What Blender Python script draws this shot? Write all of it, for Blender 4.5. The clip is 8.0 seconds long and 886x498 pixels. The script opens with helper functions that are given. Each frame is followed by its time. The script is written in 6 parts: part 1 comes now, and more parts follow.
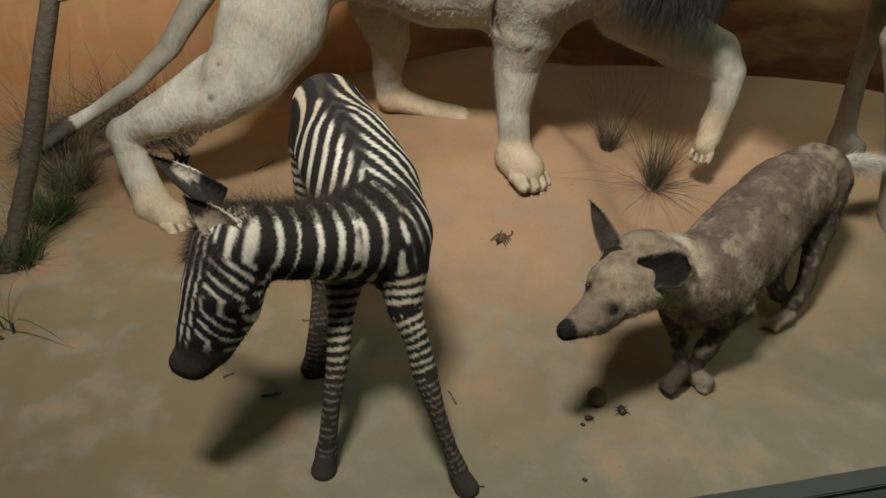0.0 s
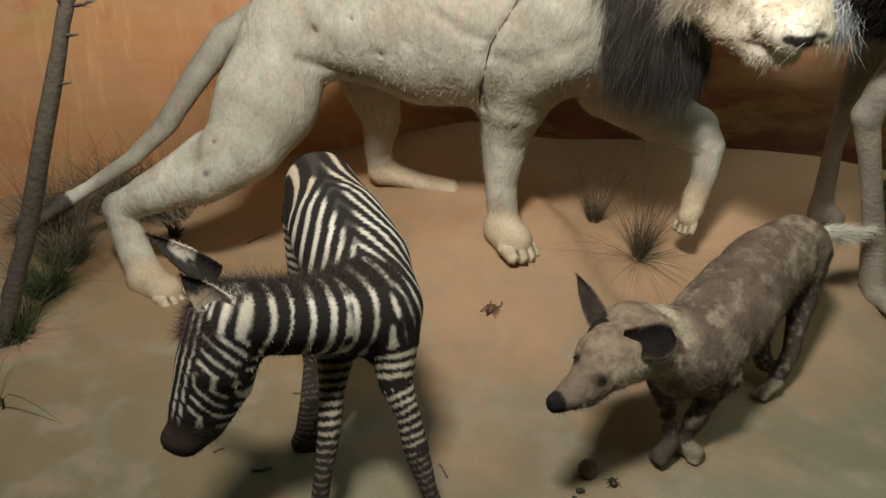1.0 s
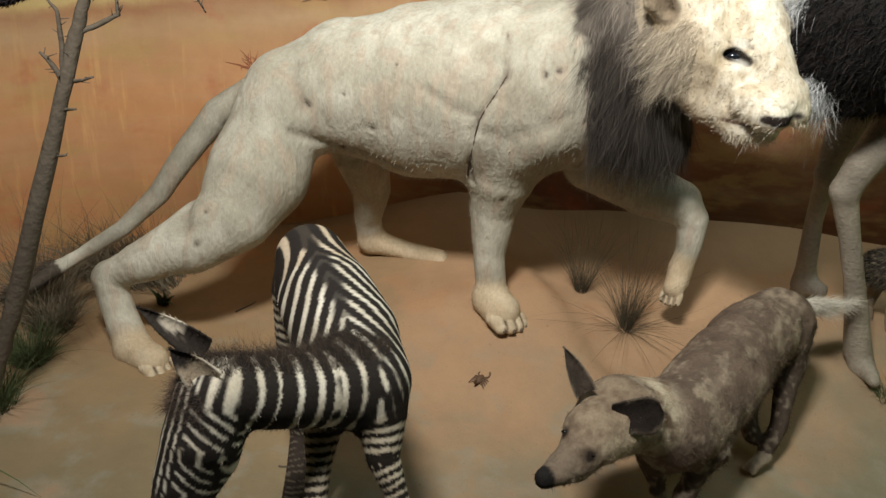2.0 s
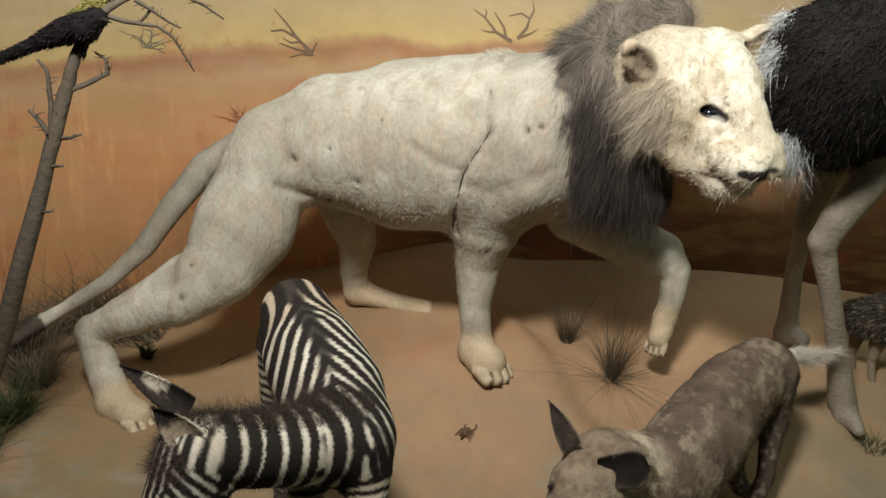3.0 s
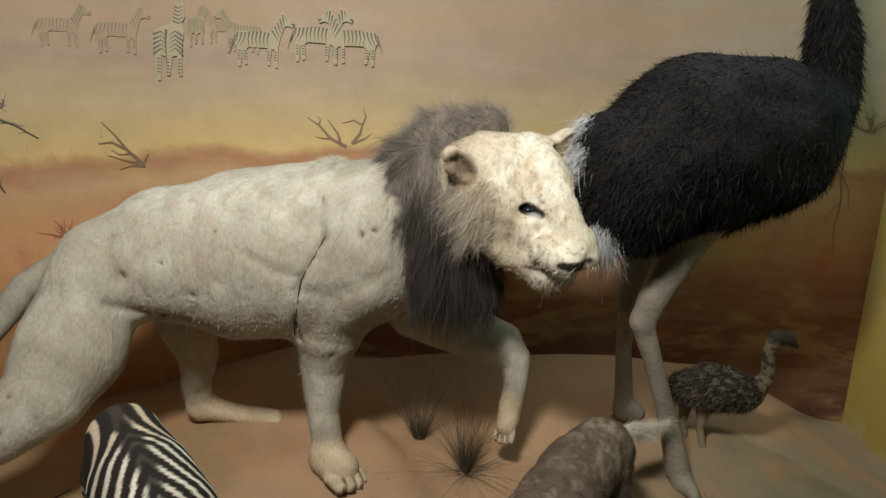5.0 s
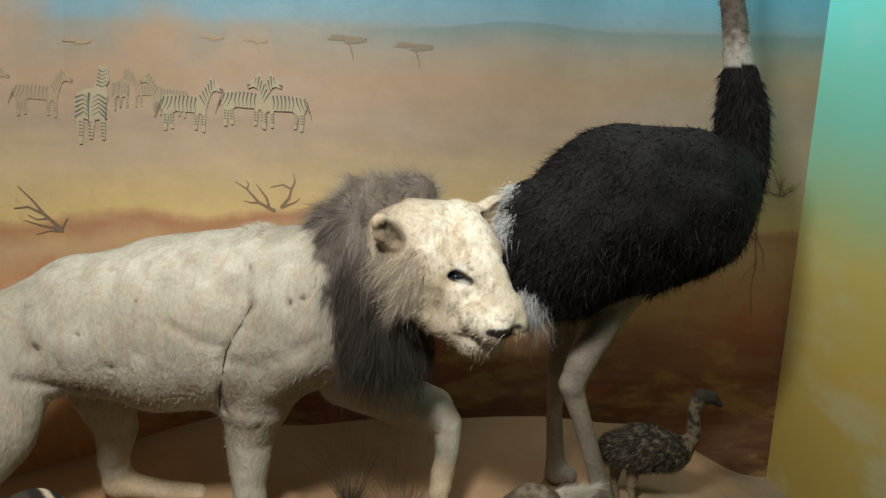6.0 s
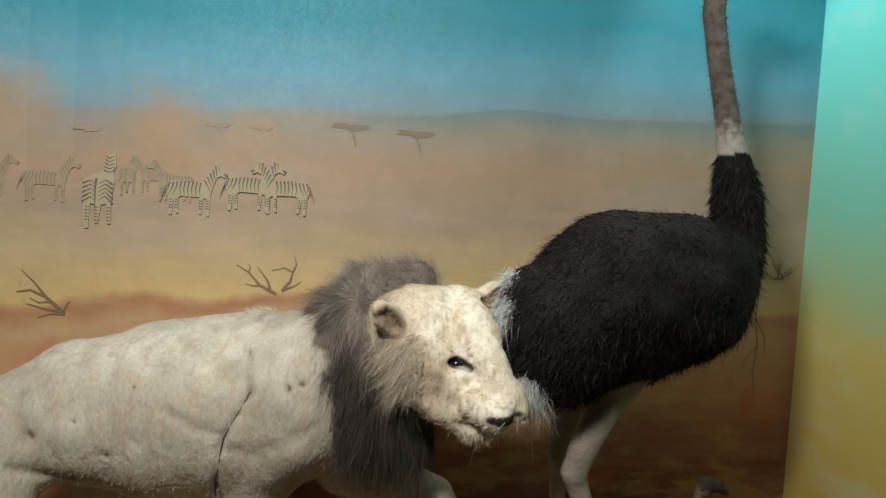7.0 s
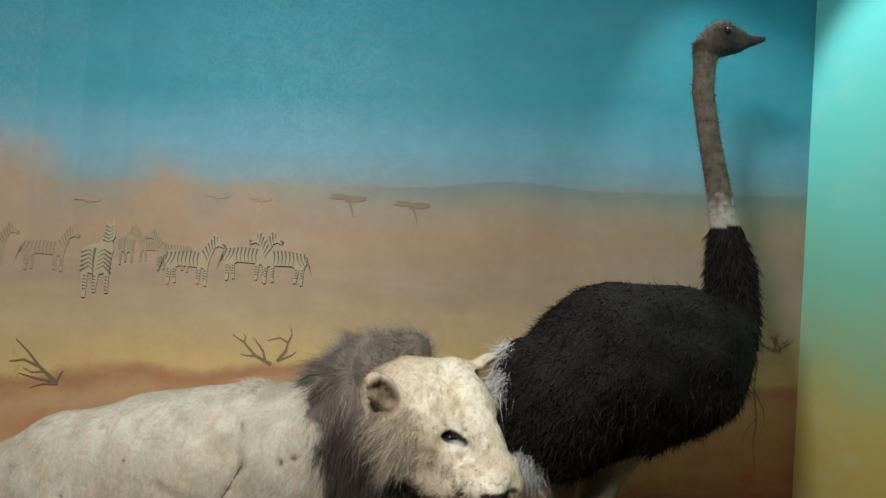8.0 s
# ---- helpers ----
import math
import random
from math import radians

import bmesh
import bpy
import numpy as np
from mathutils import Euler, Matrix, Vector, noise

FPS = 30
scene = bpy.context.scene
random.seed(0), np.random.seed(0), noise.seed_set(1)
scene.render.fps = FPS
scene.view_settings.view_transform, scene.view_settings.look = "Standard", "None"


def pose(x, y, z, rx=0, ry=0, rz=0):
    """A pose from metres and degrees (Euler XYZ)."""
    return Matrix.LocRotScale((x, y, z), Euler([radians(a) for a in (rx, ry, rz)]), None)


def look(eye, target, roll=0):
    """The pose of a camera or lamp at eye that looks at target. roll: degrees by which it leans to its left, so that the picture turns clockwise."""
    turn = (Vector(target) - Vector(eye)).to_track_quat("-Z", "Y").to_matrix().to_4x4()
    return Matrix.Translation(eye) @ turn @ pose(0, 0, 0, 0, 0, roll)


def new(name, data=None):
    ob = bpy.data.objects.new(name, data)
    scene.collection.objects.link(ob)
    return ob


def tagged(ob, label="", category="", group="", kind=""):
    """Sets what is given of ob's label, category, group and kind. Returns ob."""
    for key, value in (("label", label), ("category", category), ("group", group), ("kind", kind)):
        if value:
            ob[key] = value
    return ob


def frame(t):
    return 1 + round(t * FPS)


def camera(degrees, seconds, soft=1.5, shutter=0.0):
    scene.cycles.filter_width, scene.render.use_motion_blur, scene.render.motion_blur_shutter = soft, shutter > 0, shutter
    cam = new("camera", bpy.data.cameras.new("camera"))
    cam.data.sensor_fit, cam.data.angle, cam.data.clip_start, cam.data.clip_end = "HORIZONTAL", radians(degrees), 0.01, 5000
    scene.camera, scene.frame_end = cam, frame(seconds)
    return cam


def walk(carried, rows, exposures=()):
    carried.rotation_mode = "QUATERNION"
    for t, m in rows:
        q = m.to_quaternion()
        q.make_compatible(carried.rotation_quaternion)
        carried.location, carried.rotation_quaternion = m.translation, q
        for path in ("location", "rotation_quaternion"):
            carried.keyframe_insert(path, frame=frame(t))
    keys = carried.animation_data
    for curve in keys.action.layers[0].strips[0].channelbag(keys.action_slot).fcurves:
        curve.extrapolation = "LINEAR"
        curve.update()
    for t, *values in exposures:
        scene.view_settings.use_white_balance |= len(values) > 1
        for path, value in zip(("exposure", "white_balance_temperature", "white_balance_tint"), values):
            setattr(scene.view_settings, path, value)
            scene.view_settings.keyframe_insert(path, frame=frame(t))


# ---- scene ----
cam = camera(60.5, 8.0, soft=1.5)
PATH = [
    (0, (0.473, 0.475, 1.367), (0.152, 2.095, 0.239), 3.4),
    (0.5, (0.474, 0.467, 1.382), (0.153, 2.128, 0.315), 3.1),
    (1, (0.478, 0.455, 1.401), (0.153, 2.168, 0.421), 3.3),
    (1.5, (0.477, 0.449, 1.416), (0.156, 2.207, 0.52), 3.7),
    (3, (0.483, 0.44, 1.45), (0.181, 2.284, 0.737), 3.9),
    (3.5, (0.494, 0.436, 1.468), (0.23, 2.307, 0.812), 3.9),
    (4, (0.509, 0.43, 1.475), (0.318, 2.332, 0.887), 3.5),
    (4.5, (0.534, 0.421, 1.48), (0.441, 2.349, 0.958), 3.0),
    (6, (0.562, 0.428, 1.528), (0.766, 2.393, 1.218), 3.5),
    (6.5, (0.561, 0.422, 1.543), (0.761, 2.401, 1.337), 3.3),
    (7, (0.56, 0.416, 1.559), (0.753, 2.404, 1.447), 3.5),
    (7.5, (0.568, 0.411, 1.564), (0.752, 2.402, 1.541), 3.7),
    (8, (0.574, 0.403, 1.578), (0.756, 2.393, 1.639), 3.7),
]
walk(cam, [(t, look(eye, target, roll)) for t, eye, target, roll in PATH], [(0.0, 0.20), (1.5, 0.24), (3.0, 0.12), (4.5, -0.12), (6.5, -0.18), (8.0, -0.42)])


# ---- world and lamps ----
world = bpy.data.worlds.new("hall")
scene.world = world
world.use_nodes = True
world.node_tree.nodes["Background"].inputs[0].default_value = (0.55, 0.47, 0.38, 1)
world.node_tree.nodes["Background"].inputs[1].default_value = 0.035


def area_lamp(name, eye, target, watts, size_x, size_y, colour, spread=180):
    data = bpy.data.lights.new(name, "AREA")
    data.shape, data.size, data.size_y, data.energy, data.color = "RECTANGLE", size_x, size_y, watts, colour
    data.spread = radians(spread)
    ob = new(name, data)
    ob.matrix_world = look(eye, target)
    return ob


def spot_lamp(name, eye, target, watts, degrees, blend, size, colour):
    data = bpy.data.lights.new(name, "SPOT")
    data.energy, data.spot_size, data.spot_blend, data.shadow_soft_size, data.color = watts, radians(degrees), blend, size, colour
    ob = new(name, data)
    ob.matrix_world = look(eye, target)
    return ob


WARM = (1.0, 0.965, 0.90)
area_lamp("case_corner_lamp", (2.05, 2.20, 3.2), (0.95, 2.20, 0.2), 12, 1.5, 1.3, WARM)
area_lamp("case_key_lamp", (0.02, 0.80, 2.95), (0.05, 2.95, 1.50), 61, 0.45, 0.30, WARM, 128)
spot_lamp("case_spot_head", (0.3, 0.7, 2.9), (0.86, 2.6, 1.12), 32, 24, 0.8, 0.03, (1.0, 0.98, 0.94))
spot_lamp("case_spot_side", (1.60, 3.22, 3.27), (2.44, 2.85, 1.30), 58, 88, 0.5, 0.03, (1.0, 0.99, 0.95))

# ---- materials ----


def grid_noise(p, scale, seed=0):
    """Smooth value noise in 0..1 at the rows of p."""
    q = np.asarray(p) * scale + seed * 17.31
    i = np.floor(q).astype(np.int64)
    f = q - i
    f = f * f * (3 - 2 * f)
    out = np.zeros(len(q))
    for dx in (0, 1):
        for dy in (0, 1):
            for dz in (0, 1):
                h = (i[:, 0] + dx) * 374761393 + (i[:, 1] + dy) * 668265263 + (i[:, 2] + dz) * 2147483647 + seed * 974711
                h = (h ^ (h >> 13)) * 1274126177
                h = ((h ^ (h >> 16)) & 0xFFFF) / 65535.0
                w = (f[:, 0] if dx else 1 - f[:, 0]) * (f[:, 1] if dy else 1 - f[:, 1]) * (f[:, 2] if dz else 1 - f[:, 2])
                out += h * w
    return out


class Nodes:
    """A short way to write a node material."""

    def __init__(self, name):
        self.mat = bpy.data.materials.new(name)
        self.mat.use_nodes = True
        self.tree = self.mat.node_tree
        self.bsdf = self.tree.nodes["Principled BSDF"]

    def node(self, kind, inputs=None):
        n = self.tree.nodes.new(kind)
        for key, value in (inputs or {}).items():
            self.put(n.inputs[key], value)
        return n

    def put(self, socket, value):
        if isinstance(value, bpy.types.NodeSocket):
            self.tree.links.new(value, socket)
        else:
            socket.default_value = value

    def noise(self, scale, detail=4.0, rough=0.55, vector=None):
        n = self.node("ShaderNodeTexNoise", {"Scale": scale, "Detail": detail, "Roughness": rough})
        self.put(n.inputs["Vector"], vector or self.place())
        return n.outputs["Fac"]

    def place(self):
        return self.node("ShaderNodeNewGeometry").outputs["Position"]

    def stretched(self, x, y, z):
        return self.node("ShaderNodeMapping", {"Vector": self.place(), "Scale": (x, y, z)}).outputs["Vector"]

    def ramp(self, fac, stops):
        n = self.node("ShaderNodeValToRGB", {"Fac": fac})
        e = n.color_ramp.elements
        while len(e) < len(stops):
            e.new(0.5)
        for el, (at, colour) in zip(e, stops):
            el.position = at
            el.color = (*colour, 1) if len(colour) == 3 else colour
        return n.outputs["Color"]

    def mix(self, fac, a, b, how="MIX"):
        n = self.node("ShaderNodeMix")
        n.data_type, n.blend_type = "RGBA", how
        for sock, v in ((n.inputs[0], fac), (n.inputs[6], a), (n.inputs[7], b)):
            if isinstance(v, tuple) and len(v) == 3:
                v = (*v, 1)
            self.put(sock, v)
        return n.outputs[2]

    def maths(self, op, a, b=0.0):
        n = self.node("ShaderNodeMath")
        n.operation = op
        self.put(n.inputs[0], a)
        self.put(n.inputs[1], b)
        return n.outputs[0]

    def span(self, value, a, b, c=0.0, d=1.0, smooth=True):
        n = self.node("ShaderNodeMapRange", {"Value": value, "From Min": a, "From Max": b, "To Min": c, "To Max": d})
        n.interpolation_type = "SMOOTHSTEP" if smooth else "LINEAR"
        return n.outputs["Result"]

    def done(self, colour, rough=0.8, bump=None, strength=0.3, distance=0.01, metallic=0.0, specular=0.3, sheen=0.0):
        if isinstance(colour, tuple) and len(colour) == 3:
            colour = (*colour, 1)
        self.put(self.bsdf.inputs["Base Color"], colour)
        self.put(self.bsdf.inputs["Roughness"], rough)
        self.put(self.bsdf.inputs["Metallic"], metallic)
        self.put(self.bsdf.inputs["Specular IOR Level"], specular)
        self.put(self.bsdf.inputs["Sheen Weight"], sheen)
        if bump is not None:
            b = self.node("ShaderNodeBump", {"Strength": strength, "Distance": distance, "Height": bump})
            self.put(self.bsdf.inputs["Normal"], b.outputs["Normal"])
        return self.mat


def plain(name, colour, rough=0.7, scale=40, vary=0.35, strength=0.3, distance=0.004, specular=0.3):
    n = Nodes(name)
    fac = n.noise(scale)
    big = n.noise(scale / 9)
    lo = tuple(c * (1 - vary) for c in colour)
    hi = tuple(min(1, c * (1 + vary)) for c in colour)
    col = n.mix(n.maths("ADD", n.maths("MULTIPLY", fac, 0.5), n.maths("MULTIPLY", big, 0.5)), lo, hi)
    return n.done(col, rough, fac, strength, distance, specular=specular)


def coat(name, rough=0.75, scale=(60, 60, 60), vary=0.3, strength=0.35, distance=0.004, sheen=0.0, specular=0.15):
    """Fur, skin or feathers: the painted-on coat pattern with grain and relief."""
    n = Nodes(name)
    layer = n.node("ShaderNodeVertexColor")
    layer.layer_name = "coat"
    pattern = layer.outputs["Color"]
    vec = n.stretched(*scale)
    fine = n.node("ShaderNodeTexNoise", {"Vector": vec, "Scale": 1.0, "Detail": 5.0, "Roughness": 0.65}).outputs["Fac"]
    wide = n.noise(7, 3)
    lum = n.maths("ADD", n.maths("MULTIPLY", fine, 1.3 * vary), n.maths("MULTIPLY", wide, 0.7 * vary))
    lum = n.maths("ADD", lum, 1.0 - vary)
    grey = n.node("ShaderNodeCombineColor", {"Red": lum, "Green": lum, "Blue": lum}).outputs["Color"]
    col = n.mix(1.0, pattern, grey, "MULTIPLY")
    return n.done(col, rough, fine, strength, distance, specular=specular, sheen=sheen)

# ---- mesh helpers ----


def mesh_object(name, verts, faces, materials, parent=None, smooth=True, slots=None, colours=None):
    me = bpy.data.meshes.new(name)
    me.from_pydata([tuple(v) for v in verts], [], [tuple(f) for f in faces])
    for m in materials:
        me.materials.append(m)
    if smooth:
        me.polygons.foreach_set("use_smooth", [True] * len(me.polygons))
    if slots is not None:
        me.polygons.foreach_set("material_index", [int(s) for s in slots])
    if colours is not None:
        layer = me.color_attributes.new("coat", "FLOAT_COLOR", "POINT")
        rgba = np.ones((len(verts), 4))
        rgba[:, :3] = colours
        layer.data.foreach_set("color", rgba.ravel())
    me.update()
    ob = new(name, me)
    if parent:
        ob.parent = parent
    return ob


def part(name, bm, material, parent=None, label="", smooth=False):
    me = bpy.data.meshes.new(name)
    bm.normal_update()
    bm.to_mesh(me)
    bm.free()
    me.materials.append(material)
    if smooth:
        me.polygons.foreach_set("use_smooth", [True] * len(me.polygons))
    ob = new(name, me)
    if parent:
        ob.parent = parent
    if label:
        tagged(ob, label)
    return ob


def box(x0, y0, z0, x1, y1, z1, bevel=0.0):
    bm = bmesh.new()
    bmesh.ops.create_cube(bm, size=1, matrix=Matrix.Translation(((x0 + x1) / 2, (y0 + y1) / 2, (z0 + z1) / 2)) @ Matrix.Diagonal((x1 - x0, y1 - y0, z1 - z0, 1)))
    if bevel:
        bmesh.ops.bevel(bm, geom=bm.edges[:], offset=bevel, segments=2, affect="EDGES")
    return bm


def cone_chain(p, nodes):
    """Distance from the points p to a chain of tapered round segments, with the length along it and its whole length."""
    best, along, run = np.full(len(p), 1e9), np.zeros(len(p)), 0.0
    for a, b in zip(nodes[:-1], nodes[1:]):
        a, b = np.array(a), np.array(b)
        ab = b[:3] - a[:3]
        size = float(np.linalg.norm(ab)) + 1e-9
        t = np.clip((p - a[:3]) @ ab / size ** 2, 0, 1)
        d = np.linalg.norm(p - a[:3] - t[:, None] * ab, axis=1) - (a[3] + t * (b[3] - a[3]))
        near = d < best
        best[near], along[near] = d[near], (run + t * size)[near]
        run += size
    return best, along, run


def blend_min(a, b, k):
    h = np.clip(0.5 + 0.5 * (b - a) / k, 0, 1)
    return b + (a - b) * h - k * h * (1 - h)


def fused(chains, cell, k, hollows=()):
    """One smooth skin round all chains (name: (nodes, own blend or None)). Returns the vertices and quads of the skin."""
    every = np.array([n for nodes, _ in chains.values() for n in nodes])
    lo = (every[:, :3] - every[:, 3:]).min(0) - 4 * cell - k * 0.5
    hi = (every[:, :3] + every[:, 3:]).max(0) + 4 * cell + k * 0.5
    size = np.ceil((hi - lo) / cell).astype(int) + 1
    field = np.full(size, 1.0)
    axes = [lo[i] + cell * np.arange(size[i]) for i in range(3)]
    for nodes, own in chains.values():
        kk = own or k
        a = np.array(nodes)
        reach = kk + 3 * cell
        i0 = np.clip(np.floor(((a[:, :3] - a[:, 3:]).min(0) - reach - lo) / cell).astype(int), 0, size)
        i1 = np.clip(np.ceil(((a[:, :3] + a[:, 3:]).max(0) + reach - lo) / cell).astype(int) + 1, 0, size)
        sub = [axes[i][i0[i]:i1[i]] for i in range(3)]
        gx, gy, gz = np.meshgrid(*sub, indexing="ij")
        p = np.stack([gx.ravel(), gy.ravel(), gz.ravel()], 1)
        d, _, _ = cone_chain(p, nodes)
        view = field[i0[0]:i1[0], i0[1]:i1[1], i0[2]:i1[2]]
        view[:] = blend_min(view.ravel(), d, kk).reshape(view.shape)
    for nodes, kk in hollows:
        gx, gy, gz = np.meshgrid(*axes, indexing="ij")
        a = np.array(nodes)
        close = np.ones(size, bool)
        for g, i in ((gx, 0), (gy, 1), (gz, 2)):
            close &= (g > (a[:, i] - a[:, 3]).min() - 3 * cell - kk) & (g < (a[:, i] + a[:, 3]).max() + 3 * cell + kk)
        d, _, _ = cone_chain(np.stack([gx[close], gy[close], gz[close]], 1), nodes if len(nodes) > 1 else nodes * 2)
        field[close] = -blend_min(-field[close], d, kk)
    inside = field < 0
    nx, ny, nz = size
    total, count = np.zeros((nx - 1, ny - 1, nz - 1, 3)), np.zeros((nx - 1, ny - 1, nz - 1))
    corners = [(x, y, z) for x in (0, 1) for y in (0, 1) for z in (0, 1)]

    def shifted(c):
        return slice(c[0], nx - 1 + c[0]), slice(c[1], ny - 1 + c[1]), slice(c[2], nz - 1 + c[2])

    for c in corners:
        for ax in range(3):
            if c[ax]:
                continue
            e = list(c)
            e[ax] = 1
            fa, fb = field[shifted(c)], field[shifted(e)]
            cross = (fa < 0) != (fb < 0)
            t = np.where(cross, fa / np.where(cross, fa - fb, 1), 0)
            for i in range(3):
                total[..., i] += np.where(cross, c[i] + (t if i == ax else 0), 0)
            count += cross
    active = count > 0
    index = np.full(active.shape, -1)
    index[active] = np.arange(active.sum())
    verts = (total[active] / count[active][:, None] + np.argwhere(active)) * cell + lo
    quads = []
    for ax in range(3):
        u, v = (ax + 1) % 3, (ax + 2) % 3
        s0 = [slice(1, n - 1) for n in size]
        s1 = list(s0)
        s0[ax], s1[ax] = slice(0, size[ax] - 1), slice(1, size[ax])
        fa, fb = inside[tuple(s0)], inside[tuple(s1)]
        for flip in (False, True):
            at = np.argwhere((fa & ~fb) if not flip else (~fa & fb))
            if not len(at):
                continue
            base = at.copy()
            for i in range(3):
                if i != ax:
                    base[:, i] += 1
            ring = []
            for du, dv in ((0, 0), (-1, 0), (-1, -1), (0, -1)):
                q = base.copy()
                q[:, u] += du
                q[:, v] += dv
                ring.append(index[q[:, 0], q[:, 1], q[:, 2]])
            ring = np.stack(ring if not flip else ring[::-1], 1)
            quads.append(ring)
    return verts, np.concatenate(quads)


def skin_normals(verts, quads):
    n = np.zeros_like(verts)
    fn = np.cross(verts[quads[:, 2]] - verts[quads[:, 0]], verts[quads[:, 3]] - verts[quads[:, 1]])
    for i in range(4):
        np.add.at(n, quads[:, i], fn)
    return n / (np.linalg.norm(n, axis=1)[:, None] + 1e-12)


def strands(roots, ways, lengths, widths, sag, rng, steps=3, curl=0.15):
    """Tapered curved hairs or feather barbs as thin crossed ribbons. Returns vertices, quads and the hair each vertex is of."""
    m = len(roots)
    ways = ways / (np.linalg.norm(ways, axis=1)[:, None] + 1e-9)
    side = np.cross(ways, rng.normal(size=(m, 3)))
    side /= np.linalg.norm(side, axis=1)[:, None] + 1e-9
    drift = rng.normal(size=(m, 3)) * curl
    rows = []
    for k in range(steps + 1):
        u = k / steps
        c = roots + ways * (lengths * u)[:, None] + (drift * (u * u) * lengths[:, None])
        c[:, 2] -= sag * lengths * u * u
        w = widths * (1 - u) ** 0.8 + widths * 0.06
        rows += [c - side * w[:, None] / 2, c + side * w[:, None] / 2]
    per = 2 * (steps + 1)
    verts = np.stack(rows, 1).reshape(-1, 3)
    base = np.arange(m)[:, None] * per
    quads = np.concatenate([base + np.array([2 * k, 2 * k + 1, 2 * k + 3, 2 * k + 2]) for k in range(steps)])
    return verts, quads, np.repeat(np.arange(m), per)


class Mount:
    """Gathers skin, hairs, eyes and claws of one mounted figure into ONE mesh."""

    def __init__(self):
        self.v, self.f, self.c, self.s, self.n = [], [], [], [], 0

    def add(self, verts, faces, colours, slot=0):
        colours = np.asarray(colours, float)
        if colours.ndim == 1:
            colours = np.tile(colours, (len(verts), 1))
        self.v.append(np.asarray(verts))
        self.c.append(colours)
        self.f += [tuple(int(i) + self.n for i in f) for f in faces]
        self.s += [slot] * len(faces)
        self.n += len(verts)

    def ball(self, centre, radius, colour, slot=1, squash=(1, 1, 1)):
        bm = bmesh.new()
        bmesh.ops.create_uvsphere(bm, u_segments=14, v_segments=9, radius=radius)
        bm.verts.ensure_lookup_table()
        v = np.array([v.co[:] for v in bm.verts]) * np.array(squash) + np.array(centre)
        f = [[q.index for q in p.verts] for p in bm.faces]
        bm.free()
        self.add(v, f, colour, slot)

    def finish(self, name, materials, label, category, group=""):
        ob = mesh_object(name, np.concatenate(self.v), self.f, materials, slots=self.s, colours=np.concatenate(self.c))
        return tagged(ob, label, category, group)


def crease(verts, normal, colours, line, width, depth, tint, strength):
    """Presses a seam or fold into a skin along a line that lies close to it, and tints its bottom."""
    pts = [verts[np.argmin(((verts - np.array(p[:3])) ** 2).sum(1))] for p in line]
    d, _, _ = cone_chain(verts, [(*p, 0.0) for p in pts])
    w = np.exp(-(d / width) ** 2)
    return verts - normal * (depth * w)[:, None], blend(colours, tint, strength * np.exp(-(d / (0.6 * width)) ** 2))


def leaf_ear(root, tip, across, wide, cup, blunt, rows=13, cols=11):
    """A thin cupped ear from root to tip. Returns vertices, faces, the way up, the way across (-1..1) and whether it is the inner side."""
    root, axis = np.array(root), np.array(tip) - np.array(root)
    across = np.array(across) - axis * (np.array(across) @ axis) / (axis @ axis)
    across /= np.linalg.norm(across)
    face = np.cross(axis, across)
    face /= np.linalg.norm(face)
    face *= -1 if face[1] > 0 else 1
    u, w = np.meshgrid(np.linspace(0, 1, rows), np.linspace(-1, 1, cols), indexing="ij")
    u, w = u.ravel(), w.ravel()
    half = wide * (0.72 + 0.5 * u) * np.clip(1 - u ** (2.0 / max(blunt, 0.1) if blunt < 0.5 else 1.25), 0.015, 1) ** (0.5 if blunt < 0.5 else 0.9)
    sheet = root + axis * u[:, None] + across * (half * w)[:, None] + face * (cup * (w * w - 0.6) * (1 - 0.6 * u))[:, None]
    v = np.concatenate([sheet, sheet - face * (0.0035 * (1 - 0.8 * np.abs(w) ** 3) + 0.0006)[:, None]])
    n, q = rows * cols, []
    for i in range(rows - 1):
        for k in range(cols - 1):
            a = i * cols + k
            q += [(a, a + 1, a + cols + 1, a + cols), (n + a, n + a + cols, n + a + cols + 1, n + a + 1)]
        a = i * cols
        q += [(a, a + cols, n + a + cols, n + a), (a + cols - 1, n + a + cols - 1, n + a + 2 * cols - 1, a + 2 * cols - 1)]
    a = (rows - 1) * cols
    q += [(a + k, a + k + 1, n + a + k + 1, n + a + k) for k in range(cols - 1)]
    return v, q, np.tile(u, 2), np.tile(w, 2), np.arange(2 * n) < n


def smooth01(x, a, b):
    t = np.clip((x - a) / (b - a), 0, 1)
    return t * t * (3 - 2 * t)


def blend(a, b, w):
    w = np.asarray(w)[:, None]
    return np.asarray(a) * (1 - w) + np.asarray(b) * w


def tube_path(points, sides=7):
    """A bent tapered tube through (x, y, z, r) points."""
    pts = [Vector(p[:3]) for p in points]
    verts, faces = [], []
    for i, p in enumerate(pts):
        d = (pts[min(i + 1, len(pts) - 1)] - pts[max(i - 1, 0)]).normalized()
        s = d.cross(Vector((0.15, 0.97, 0.12))).normalized()
        t = d.cross(s)
        for k in range(sides):
            a = 2 * math.pi * k / sides
            verts.append(p + (s * math.cos(a) + t * math.sin(a)) * points[i][3])
    for i in range(len(pts) - 1):
        for k in range(sides):
            a, b = i * sides + k, i * sides + (k + 1) % sides
            faces.append((a, b, b + sides, a + sides))
    faces.append(tuple(range(sides))[::-1])
    faces.append(tuple(len(verts) - sides + k for k in range(sides)))
    return [tuple(v) for v in verts], faces

# ---- the case: painted walls, sand, ledge ----


